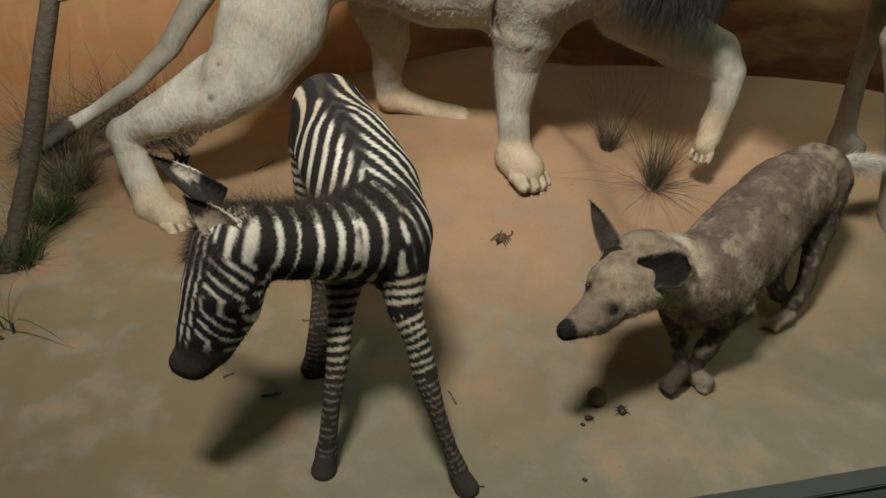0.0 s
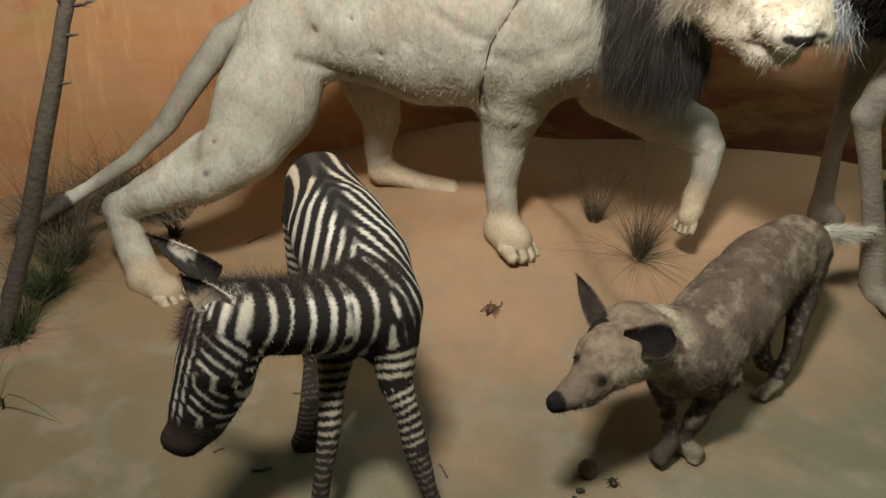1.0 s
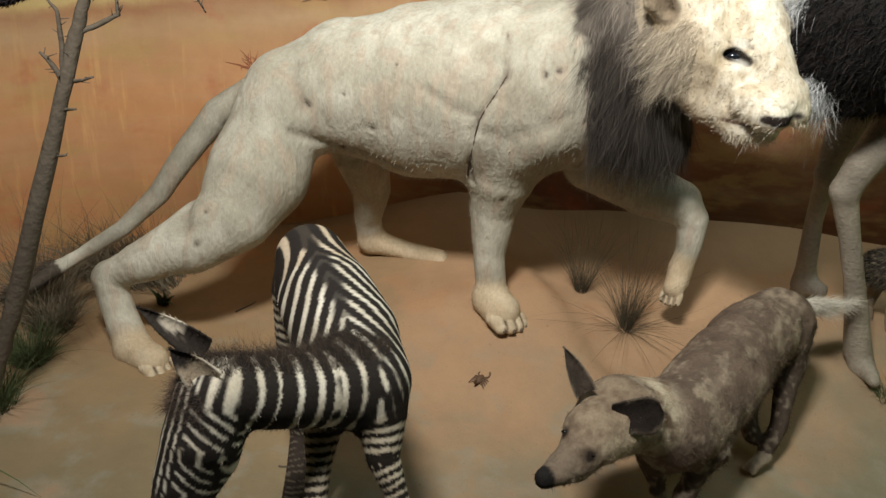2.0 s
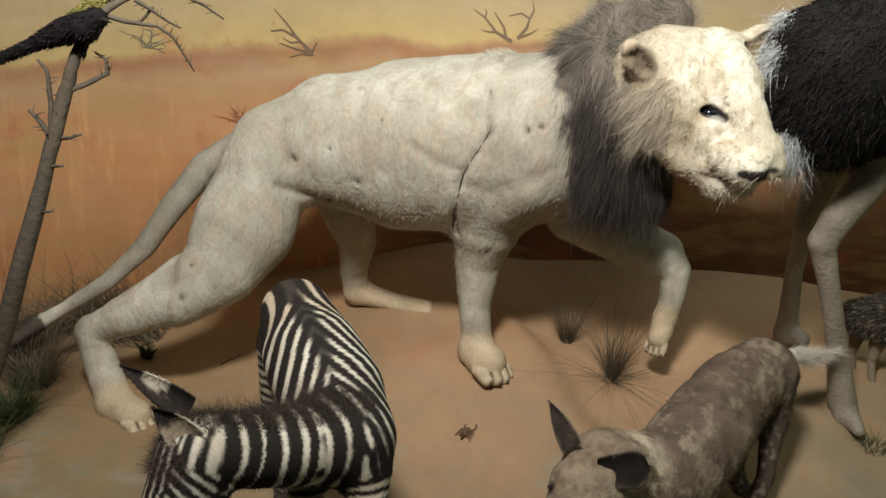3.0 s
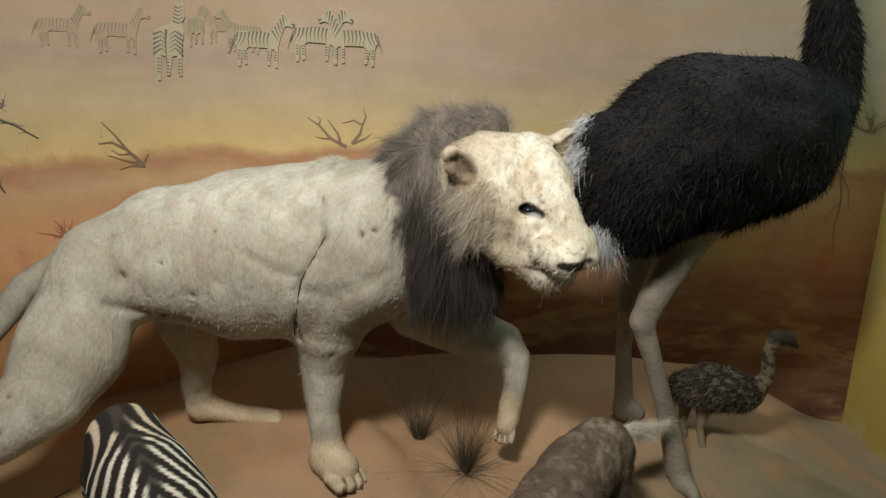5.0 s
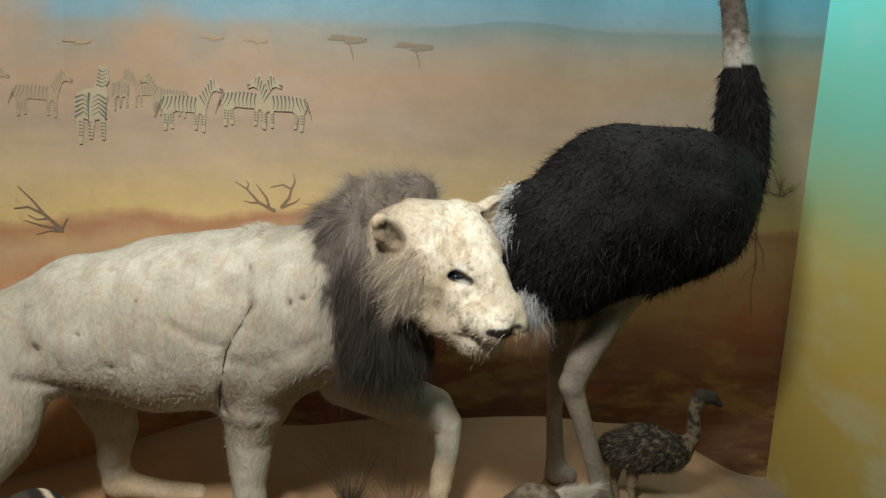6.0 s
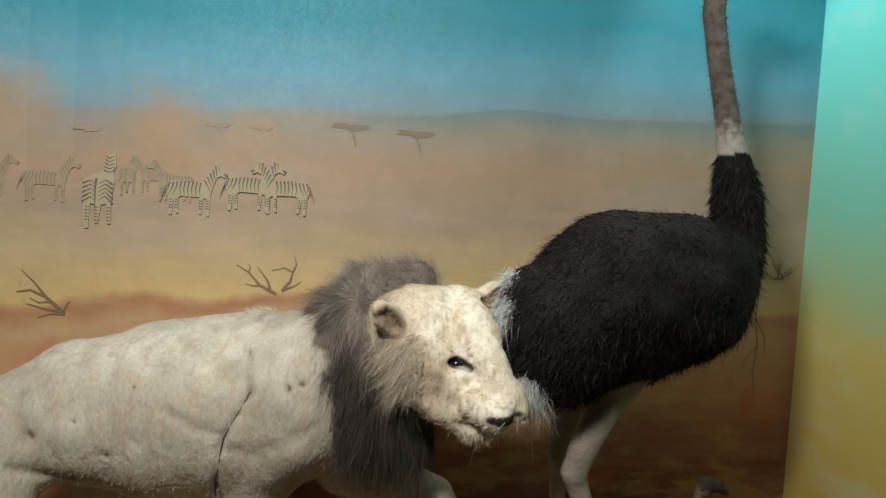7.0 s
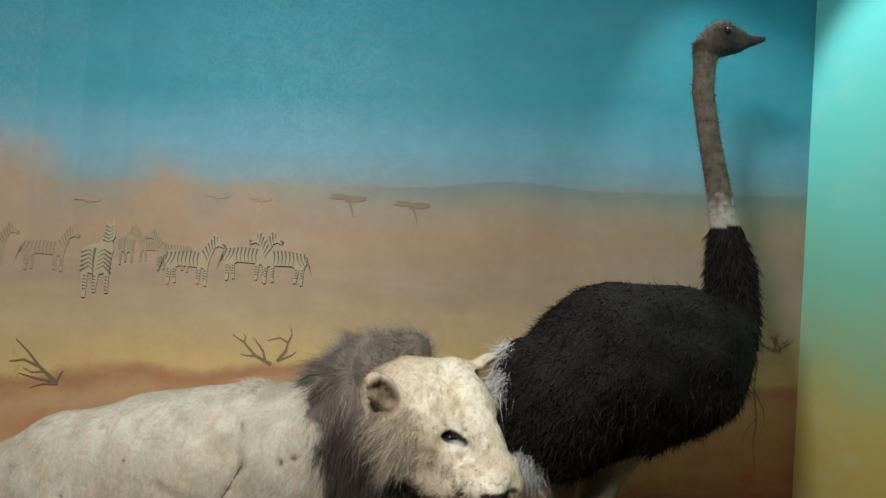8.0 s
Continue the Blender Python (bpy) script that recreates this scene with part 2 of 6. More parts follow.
def mural_material():
    n = Nodes("painted_savanna")
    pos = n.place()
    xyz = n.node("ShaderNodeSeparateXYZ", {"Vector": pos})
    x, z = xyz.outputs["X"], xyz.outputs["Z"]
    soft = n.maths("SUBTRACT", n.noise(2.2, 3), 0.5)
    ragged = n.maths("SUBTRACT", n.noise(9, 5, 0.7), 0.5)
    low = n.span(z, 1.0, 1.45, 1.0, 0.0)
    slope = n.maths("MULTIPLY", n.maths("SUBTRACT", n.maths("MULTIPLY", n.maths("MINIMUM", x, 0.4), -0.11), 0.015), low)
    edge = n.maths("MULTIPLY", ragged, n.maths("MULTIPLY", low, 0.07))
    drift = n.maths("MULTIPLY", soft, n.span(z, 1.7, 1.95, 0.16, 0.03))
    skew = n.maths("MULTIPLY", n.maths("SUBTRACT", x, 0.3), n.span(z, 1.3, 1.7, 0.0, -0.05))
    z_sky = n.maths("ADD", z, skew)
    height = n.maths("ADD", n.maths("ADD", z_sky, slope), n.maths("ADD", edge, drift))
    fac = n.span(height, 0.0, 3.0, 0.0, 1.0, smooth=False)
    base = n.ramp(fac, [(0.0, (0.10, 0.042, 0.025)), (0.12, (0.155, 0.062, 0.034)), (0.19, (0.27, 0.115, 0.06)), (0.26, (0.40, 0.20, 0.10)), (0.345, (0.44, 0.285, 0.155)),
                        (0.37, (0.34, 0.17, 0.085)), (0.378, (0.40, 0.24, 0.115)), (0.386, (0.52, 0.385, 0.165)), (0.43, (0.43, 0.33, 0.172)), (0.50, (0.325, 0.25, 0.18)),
                        (0.565, (0.355, 0.25, 0.163)), (0.605, (0.29, 0.255, 0.20)), (0.630, (0.25, 0.26, 0.23)), (0.643, (0.185, 0.30, 0.35)),
                        (0.69, (0.12, 0.33, 0.44)), (0.76, (0.040, 0.27, 0.35)), (1.0, (0.020, 0.235, 0.32))])
    # dust clouds that rise over the herd
    wander = n.maths("ADD", x, n.maths("MULTIPLY", n.maths("SUBTRACT", n.noise(4.0, 4, 0.6), 0.5), 0.35))
    top = n.maths("ADD", z, n.maths("MULTIPLY", n.maths("SUBTRACT", n.noise(5.0, 4, 0.6), 0.5), 0.25))
    dust = 0.0
    for centre, reach, crown in ((-0.88, 0.24, 2.12), (-0.27, 0.20, 2.06), (0.06, 0.14, 1.97)):
        off = n.maths("ABSOLUTE", n.maths("SUBTRACT", wander, centre))
        plume = n.maths("MULTIPLY", n.span(off, reach, 0.03), n.maths("MULTIPLY", n.span(z, 1.62, 1.82), n.span(top, crown, crown - 0.26)))
        dust = n.maths("MAXIMUM", dust, plume)
    base = n.mix(n.maths("MULTIPLY", dust, 0.75), base, (0.385, 0.255, 0.155))
    # glowing orange grassland with upright brush strokes
    glow = n.maths("MULTIPLY", n.span(x, 0.2, -0.7), n.span(z, 1.0, 0.6))
    base = n.mix(n.maths("MULTIPLY", glow, 0.75), base, (0.60, 0.30, 0.13))
    stroke = n.noise(1.0, 4, 0.6, n.stretched(26, 26, 2.2))
    strokes = n.maths("MULTIPLY", n.span(stroke, 0.55, 0.72), n.maths("MULTIPLY", n.span(z, 1.05, 0.7), n.span(x, 0.3, -0.3)))
    base = n.mix(n.maths("MULTIPLY", strokes, 0.5), base, (0.72, 0.42, 0.16))
    reds = n.maths("MULTIPLY", n.span(n.noise(3.1, 4, 0.6), 0.55, 0.68), n.span(z, 1.2, 1.0))
    base = n.mix(n.maths("MULTIPLY", reds, 0.55), base, (0.40, 0.10, 0.045))
    # pale sweeps of the brush, long and flat
    sweep = n.noise(1.0, 4, 0.6, n.stretched(1.6, 1.6, 11))
    base = n.mix(n.maths("MULTIPLY", n.span(sweep, 0.35, 0.75, 0.0, 0.25), n.span(z, 1.75, 1.5, 0.12, 1.0)), base, (0.55, 0.40, 0.26))
    # hills on the skyline
    bump = n.maths("POWER", 2.718, n.maths("MULTIPLY", n.maths("POWER", n.maths("ABSOLUTE", n.maths("SUBTRACT", x, 1.14)), 2.0), -17.0))
    line = n.maths("ADD", n.maths("MULTIPLY", bump, 0.035), n.maths("ADD", 1.90, n.maths("MULTIPLY", ragged, 0.012)))
    under = n.maths("SUBTRACT", line, z_sky)
    hill = n.maths("MULTIPLY", n.maths("MULTIPLY", n.span(under, -0.004, 0.006), n.span(under, 0.11, 0.0)), n.span(x, 0.3, 0.8))
    base = n.mix(n.maths("MULTIPLY", hill, 0.6), base, (0.14, 0.22, 0.22))
    veil = n.noise(1.9, 4, 0.6, n.stretched(1.0, 1.0, 1.8))
    base = n.mix(n.maths("MULTIPLY", n.span(veil, 0.48, 0.72), n.maths("MULTIPLY", n.span(z, 1.2, 1.4, 0.0, 0.5), n.span(z, 2.0, 1.7))), base, (0.36, 0.29, 0.24))
    ochre = n.noise(4.5, 5, 0.65, n.stretched(0.6, 0.6, 1.5))
    base = n.mix(n.maths("MULTIPLY", n.span(ochre, 0.5, 0.66, 0.0, 0.45), n.span(z, 1.15, 0.95)), base, (0.45, 0.31, 0.12))
    dab = n.noise(1.0, 3, 0.7, n.stretched(30, 30, 9))
    base = n.mix(n.maths("MULTIPLY", n.span(dab, 0.6, 0.75, 0.0, 0.4), n.maths("MULTIPLY", n.span(z, 0.95, 1.08), n.span(z, 1.24, 1.12))), base, (0.33, 0.13, 0.07))
    mottle = n.span(n.noise(6.5, 6, 0.72), 0.28, 0.72, 0.93, 1.05)
    base = n.mix(1.0, base, n.node("ShaderNodeCombineColor", {"Red": mottle, "Green": mottle, "Blue": mottle}).outputs["Color"], "MULTIPLY")
    grain = n.noise(110, 3)
    return n.done(base, n.span(grain, 0.3, 0.7, 0.5, 0.7), grain, 0.12, 0.002, specular=0.25)


def side_mural_material():
    n = Nodes("painted_side_sky")
    xyz = n.node("ShaderNodeSeparateXYZ", {"Vector": n.place()})
    z = n.maths("ADD", xyz.outputs["Z"], n.maths("MULTIPLY", n.maths("SUBTRACT", n.noise(2.0, 4, 0.6), 0.5), 0.22))
    base = n.ramp(n.span(z, 0.0, 3.0, 0.0, 1.0, smooth=False), [(0.0, (0.42, 0.32, 0.08)), (0.22, (0.60, 0.46, 0.12)), (0.37, (0.62, 0.55, 0.18)), (0.44, (0.42, 0.60, 0.32)),
                                                                (0.55, (0.24, 0.68, 0.54)), (0.72, (0.20, 0.80, 0.72)), (1.0, (0.16, 0.80, 0.82))])
    cloud = n.noise(1.3, 5, 0.6, n.stretched(1, 1, 2.2))
    base = n.mix(n.span(cloud, 0.5, 0.75, 0.0, 0.35), base, (0.62, 0.80, 0.70))
    grain = n.noise(110, 3)
    return n.done(base, 0.6, grain, 0.12, 0.002, specular=0.25)


def sand_material():
    n = Nodes("painted_sand")
    xyz = n.node("ShaderNodeSeparateXYZ", {"Vector": n.place()})
    y = xyz.outputs["Y"]
    blot = n.noise(3.0, 5, 0.62)
    east = n.maths("MULTIPLY", n.maths("MAXIMUM", n.maths("SUBTRACT", xyz.outputs["X"], 0.7), 0.0), -0.9)
    far = n.span(n.maths("ADD", n.maths("ADD", y, east), n.maths("MULTIPLY", n.maths("SUBTRACT", blot, 0.5), 1.7)), 1.5, 2.6)
    base = n.mix(far, (0.225, 0.205, 0.138), (0.395, 0.252, 0.148))
    # olive to the left, darkened in the colour for the weaker light there
    olive = n.maths("ADD", xyz.outputs["X"], n.maths("MULTIPLY", n.maths("SUBTRACT", blot, 0.5), 0.9))
    base = n.mix(n.maths("MULTIPLY", n.span(olive, 0.1, -0.35), 0.55), base, (0.225, 0.165, 0.085))
    grey = n.span(n.noise(4.2, 4, 0.6), 0.49, 0.63)
    base = n.mix(n.maths("MULTIPLY", grey, n.span(y, 3.0, 2.2, 0.0, 0.7)), base, (0.27, 0.265, 0.205))
    peach = n.span(n.noise(4.2, 3, 0.5), 0.55, 0.7)
    base = n.mix(n.maths("MULTIPLY", peach, 0.5), base, (0.43, 0.225, 0.115))
    fine = n.noise(260, 3, 0.7)
    speck = n.span(n.noise(75, 2, 0.5), 0.68, 0.76)
    base = n.mix(n.maths("MULTIPLY", speck, 0.35), base, (0.17, 0.12, 0.07))
    base = n.mix(n.span(fine, 0.3, 0.7, 0.0, 0.22), base, (0.20, 0.14, 0.08))
    mottle = n.span(n.noise(7.5, 6, 0.72), 0.28, 0.72, 0.93, 1.05)
    base = n.mix(1.0, base, n.node("ShaderNodeCombineColor", {"Red": mottle, "Green": mottle, "Blue": mottle}).outputs["Color"], "MULTIPLY")
    relief = n.maths("ADD", n.maths("MULTIPLY", fine, 0.25), n.noise(16, 4))
    return n.done(base, 0.9, relief, 0.35, 0.008, specular=0.12)


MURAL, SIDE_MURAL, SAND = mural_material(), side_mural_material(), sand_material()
DARK_METAL = plain("dark_ledge_paint", (0.020, 0.024, 0.022), 0.45, 60, 0.3, 0.1, 0.001, 0.5)
HALL = plain("hall_plaster", (0.10, 0.09, 0.08), 0.8, 20, 0.2)
WALL_Y, WALL_X, TOP = 3.55, 2.44, 3.3


def sand_height(x, y):
    """Height of the modelled sand: flat in front, a bank that climbs to the painted wall."""
    x, y = np.asarray(x, float), np.asarray(y, float)
    bank = np.clip(y - 2.36, 0, None) * 0.25
    bank = bank * smooth01(x, -1.0, 0.2) * (1 - 0.85 * smooth01(x, 1.75, 2.4))
    lip = 0.035 * np.exp(-((y - 2.82 - 0.10 * np.sin(2.3 * x)) / 0.16) ** 2) * smooth01(x, -0.5, 0.3) * (1 - smooth01(x, 0.75, 1.1))
    past = (x - 0.36) * 0.84 + (y - 3.02) * 0.545
    dip = -0.065 * smooth01(past, -0.02, 0.10) * (1 - smooth01(past, 0.25, 0.7)) * smooth01(y, 2.45, 2.75)
    p = np.stack([x.ravel(), y.ravel(), np.zeros(x.size)], 1)
    rough = (grid_noise(p, 2.3, 3) - 0.5) * 0.03 + (grid_noise(p, 9, 5) - 0.5) * 0.006
    return bank + lip + dip + rough.reshape(x.shape) * smooth01(y, 1.2, 1.9)


def ground(x, y):
    return float(sand_height(np.array([x]), np.array([y]))[0])


# back wall: straight behind the beasts, bending forward beyond the tree
plan = [(WALL_X, WALL_Y), (1.5, WALL_Y), (0.4, WALL_Y), (-0.45, WALL_Y)]
for k in range(1, 13):
    a = math.radians(k * 6.2)
    plan.append((-0.45 - 1.55 * math.sin(a), WALL_Y - 1.55 * (1 - math.cos(a))))
end = plan[-1]
plan.append((end[0] - 0.35, end[1] - 1.3))
plan.append((end[0] - 0.40, end[1] - 1.9))


def swept_wall(name, line, z0, z1, thick, material):
    verts, faces = [], []
    pts = [Vector((x, y, 0)) for x, y in line]
    for i, p in enumerate(pts):
        d = (pts[min(i + 1, len(pts) - 1)] - pts[max(i - 1, 0)]).normalized()
        out = Vector((d.y, -d.x, 0)) * thick
        for q in (p, p + out):
            for z in (z0, z1):
                verts.append((q.x, q.y, z))
    for i in range(len(pts) - 1):
        a, b = 4 * i, 4 * i + 4
        faces += [(a, a + 1, b + 1, b), (a + 2, b + 2, b + 3, a + 3), (a + 1, a + 3, b + 3, b + 1), (a, b, b + 2, a + 2)]
    faces += [(0, 2, 3, 1), (len(verts) - 4, len(verts) - 3, len(verts) - 1, len(verts) - 2)]
    ob = mesh_object(name, verts, faces, [material], smooth=False)
    return ob


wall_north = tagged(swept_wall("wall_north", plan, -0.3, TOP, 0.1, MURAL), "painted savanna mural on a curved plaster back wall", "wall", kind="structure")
wall_east = tagged(swept_wall("wall_east", [(WALL_X, 0.9), (WALL_X, WALL_Y + 0.1)][::-1], -0.3, TOP, -0.1, SIDE_MURAL), "side wall painted with a turquoise sky over yellow grassland", "wall", kind="structure")

# front edge of the case, a line that runs at a slant to the back wall
EDGE_A, EDGE_B = Vector((-2.45, 0.08, 0)), Vector((2.45, 2.42, 0))


def edge_y(x):
    return EDGE_A.y + (x - EDGE_A.x) * (EDGE_B.y - EDGE_A.y) / (EDGE_B.x - EDGE_A.x)


xs = np.linspace(-2.5, 2.5, 126)
rows = []
for i, x in enumerate(xs):
    y0 = edge_y(x)
    rows.append(np.stack([np.full(80, x), y0 + (3.62 - y0) * np.linspace(0, 1, 80)], 1))
grid = np.array(rows)
gz = sand_height(grid[..., 0], grid[..., 1])
sand_verts = np.concatenate([grid.reshape(-1, 2), gz.reshape(-1, 1)], 1)
sand_faces = [(i * 80 + j, (i + 1) * 80 + j, (i + 1) * 80 + j + 1, i * 80 + j + 1) for i in range(125) for j in range(79)]
tagged(mesh_object("ground", sand_verts, sand_faces, [SAND]), "painted sand floor with peach and grey-green patches", "ground", kind="structure")


def slanted_bar(name, off0, off1, z0, z1, material, label, category):
    """A bar along the front edge, between two distances out from it."""
    d = (EDGE_B - EDGE_A).normalized()
    out = Vector((d.y, -d.x, 0))
    bm = box(0, 0, 0, (EDGE_B - EDGE_A).length, off1 - off0, z1 - z0, 0.003)
    m = Matrix(((d.x, out.x, 0, EDGE_A.x + out.x * off0), (d.y, out.y, 0, EDGE_A.y + out.y * off0), (0, 0, 1, z0), (0, 0, 0, 1)))
    bmesh.ops.transform(bm, matrix=m, verts=bm.verts[:])
    bmesh.ops.recalc_face_normals(bm, faces=bm.faces[:])
    return tagged(part(name, bm, material), label, category, kind="structure")


LEDGE_GREEN = plain("ledge_green_grey", (0.045, 0.052, 0.045), 0.5, 50, 0.3, 0.1, 0.001, 0.4)
slanted_bar("trim", -0.005, 0.045, -0.06, 0.012, LEDGE_GREEN, "narrow grey-green trim along the case's front edge", "trim")
slanted_bar("ledge", 0.047, 0.30, -0.08, 0.004, DARK_METAL, "black ledge below the glass of the case", "ledge")
slanted_bar("wall_front_plinth", 0.0, 0.26, -0.12, -0.082, HALL, "dark plinth under the display case", "plinth")

# the dim hall the visitor stands in
part_hall = tagged(part("floor", box(-4, -3, -0.20, 4.5, 2.6, -0.12), HALL), "dark floor of the museum hall", "floor", kind="structure")
tagged(part("wall_south", box(-4, -3.1, -0.12, 4.5, -3.0, 3.4), HALL), "dark plain wall of the museum hall", "wall", kind="structure")
tagged(part("wall_west", box(-4.1, -3, -0.12, -4.0, 3.6, 3.4), HALL), "dark plain wall of the museum hall", "wall", kind="structure")
tagged(part("wall_hall_east", box(4.5, -3, -0.12, 4.6, 3.6, 3.4), HALL), "dark plain wall of the museum hall", "wall", kind="structure")
tagged(part("ceiling", box(-4.1, -3.1, 3.4, 4.6, 3.8, 3.5), HALL), "dark ceiling over the case and hall", "ceiling", kind="structure")

# ---- the mounted figures ----
HIDE = coat("short_tan_hide", 0.9, (100, 100, 45), 0.5, 0.8, 0.006, 0.0, 0.08)
MANE_HAIR = coat("mane_hair", 0.75, (40, 40, 20), 0.5, 0.2, 0.003, 0.0, 0.15)
GLASS_EYE = coat("dark_glass_eye", 0.08, (60, 60, 60), 0.1, 0.0, 0.001, 0, 0.6)
STRIPED = coat("striped_coat", 0.8, (150, 150, 90), 0.5, 0.5, 0.004, 0.0, 0.12)
DOG_FUR = coat("mottled_fur", 0.85, (130, 130, 70), 0.65, 0.7, 0.006, 0.0, 0.1)
PLUMAGE = coat("plumage", 0.75, (70, 70, 90), 0.6, 0.7, 0.008, 0.0, 0.15)


def nearest(verts, chains):
    """For each vertex: which chain it is nearest to, and the way along that chain in 0..1 and in metres."""
    names = list(chains)
    d, al, run = [], [], []
    for key in names:
        a, b, c = cone_chain(verts, chains[key][0])
        d.append(a), al.append(b), run.append(np.full(len(a), c))
    d, al, run = np.array(d), np.array(al), np.array(run)
    which = d.argmin(0)
    k = np.arange(len(verts))
    return np.array(names)[which], (al / run)[which, k], al[which, k], dict(zip(names, d))


def lion():
    rng = np.random.default_rng(3)
    torso = [(-0.476, 2.800, 0.805, 0.171), (-0.299, 2.880, 0.845, 0.227), (-0.072, 2.920, 0.849, 0.285), (0.178, 2.930, 0.873, 0.299), (0.348, 2.900, 0.903, 0.259)]
    neck = [(0.342, 2.900, 0.959, 0.224), (0.542, 2.820, 1.082, 0.169), (0.694, 2.720, 1.144, 0.133)]
    fore_near = [(0.271, 2.830, 0.808, 0.174), (0.231, 2.830, 0.627, 0.117), (0.217, 2.840, 0.500, 0.081), (0.217, 2.820, 0.339, 0.055), (0.234, 2.800, 0.219, 0.053)]
    paw_near = [(0.238, 2.790, 0.181, 0.063), (0.286, 2.750, 0.162, 0.066)]
    fore_far = [(0.556, 2.970, 0.704, 0.154), (0.704, 2.960, 0.594, 0.093), (0.818, 2.950, 0.565, 0.077), (0.874, 2.940, 0.514, 0.054), (0.881, 2.930, 0.420, 0.043), (0.870, 2.920, 0.344, 0.039)]
    paw_far = [(0.868, 2.920, 0.340, 0.040), (0.862, 2.900, 0.302, 0.040), (0.852, 2.880, 0.282, 0.035)]
    hind_near = [(-0.528, 2.750, 0.694, 0.152), (-0.564, 2.680, 0.576, 0.162), (-0.611, 2.580, 0.466, 0.122), (-0.722, 2.500, 0.378, 0.095), (-0.871, 2.440, 0.306, 0.069), (-0.974, 2.420, 0.253, 0.048)]
    meta_near = [(-0.982, 2.420, 0.241, 0.048), (-0.940, 2.400, 0.129, 0.054), (-0.884, 2.370, 0.028, 0.056)]
    paw_hind_near = [(-0.880, 2.360, 0.022, 0.057), (-0.785, 2.320, 0.024, 0.052)]
    hind_far = [(-0.300, 2.980, 0.600, 0.105), (-0.275, 3.050, 0.430, 0.072), (-0.300, 3.100, 0.285, 0.052), (-0.295, 3.130, 0.190, 0.050)]
    paw_hind_far = [(-0.290, 3.130, 0.180, 0.050), (-0.147, 3.130, 0.158, 0.038), (-0.010, 3.120, 0.150, 0.036)]
    thigh_front = [(-0.520, 2.690, 0.560, 0.100), (-0.570, 2.590, 0.455, 0.083), (-0.690, 2.510, 0.375, 0.068)]
    deltoid = [(0.288, 2.745, 0.756, 0.088), (0.353, 2.740, 0.811, 0.095)]
    tail = [(-0.640, 2.820, 0.800, 0.056), (-0.753, 2.800, 0.728, 0.050), (-0.848, 2.740, 0.592, 0.044), (-0.935, 2.680, 0.446, 0.036), (-1.030, 2.600, 0.340, 0.029), (-1.152, 2.520, 0.253, 0.023), (-1.204, 2.460, 0.222, 0.021)]
    tail_tuft = [(-1.204, 2.460, 0.222, 0.023), (-1.269, 2.400, 0.175, 0.024), (-1.326, 2.360, 0.139, 0.019)]
    mane = [(0.573, 2.820, 1.169, 0.129), (0.607, 2.740, 1.033, 0.124), (0.590, 2.740, 0.876, 0.113), (0.695, 2.780, 0.842, 0.101)]
    crest = [(0.437, 2.870, 1.231, 0.031), (0.556, 2.840, 1.289, 0.071), (0.717, 2.780, 1.325, 0.058)]
    chains = {"torso": (torso, None), "neck": (neck, None), "fore_near": (fore_near, 0.05), "paw_near": (paw_near, 0.03), "fore_far": (fore_far, 0.035), "paw_far": (paw_far, 0.015), "hind_near": (hind_near, 0.06),
              "meta_near": (meta_near, 0.03), "paw_hind_near": (paw_hind_near, 0.03), "thigh_front": (thigh_front, 0.08), "deltoid": (deltoid, 0.025), "hind_far": (hind_far, 0.04), "paw_hind_far": (paw_hind_far, 0.03), "tail": (tail, 0.03), "tail_tuft": (tail_tuft, 0.02),
              "mane": (mane, 0.08), "crest": (crest, 0.05)}
    for name, paw in (("near", paw_near), ("far", paw_far), ("hind", paw_hind_near), ("rear", paw_hind_far)):
        tip, heel = np.array(paw[-1]), np.array(paw[0])
        way = tip[:3] - heel[:3]
        if name != "far":
            way[2] = 0.0
        way /= np.linalg.norm(way)
        across = np.cross(way, (0, 0.2, 1))
        across /= np.linalg.norm(across) + 1e-9
        for k, off in enumerate((-0.78, -0.27, 0.27, 0.78)):
            a = tip[:3] + across * off * tip[3] + way * 0.01 - np.array((0, 0, tip[3] * 0.25))
            b = a + way * tip[3] * (0.95 - 0.35 * abs(off)) - np.array((0, 0, tip[3] * 0.25))
            chains["toe_%s_%d" % (name, k)] = ([(*a, tip[3] * 0.36), (*b, tip[3] * 0.33)], 0.006)
    verts, quads = fused(chains, 0.008, 0.09)
    normal = skin_normals(verts, quads)
    which, part_way, _, dist = nearest(verts, chains)
    warp = verts + (grid_noise(verts, 14, 21)[:, None] - 0.5) * 0.05
    fold = grid_noise(warp * np.array((1.0, 1.0, 0.22)), 24, 2) - 0.5
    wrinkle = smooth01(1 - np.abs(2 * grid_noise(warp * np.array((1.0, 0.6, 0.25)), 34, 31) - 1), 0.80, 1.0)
    hide = np.isin(which, ("torso", "fore_near", "hind_near", "neck", "thigh_front", "deltoid"))
    verts = verts + normal * np.where(hide, fold * 0.0035 - wrinkle * 0.0014 + (grid_noise(verts * np.array((1, 1, 0.5)), 7, 8) - 0.5) * 0.008, fold * 0.004)[:, None]
    tan = blend((0.365, 0.342, 0.272), (0.515, 0.492, 0.41), smooth01(grid_noise(verts, 5, 1) * 0.6 + grid_noise(verts, 17, 14) * 0.4, 0.3, 0.7))
    tan = blend(tan, (0.37, 0.30, 0.22), 0.15 * smooth01(grid_noise(verts, 12, 4), 0.6, 0.8))
    tan = blend(tan, (0.42, 0.34, 0.26), 0.5 * smooth01(grid_noise(verts * np.array((1, 1, 0.25)), 45, 9), 0.62, 0.75))
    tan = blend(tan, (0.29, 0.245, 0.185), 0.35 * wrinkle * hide)
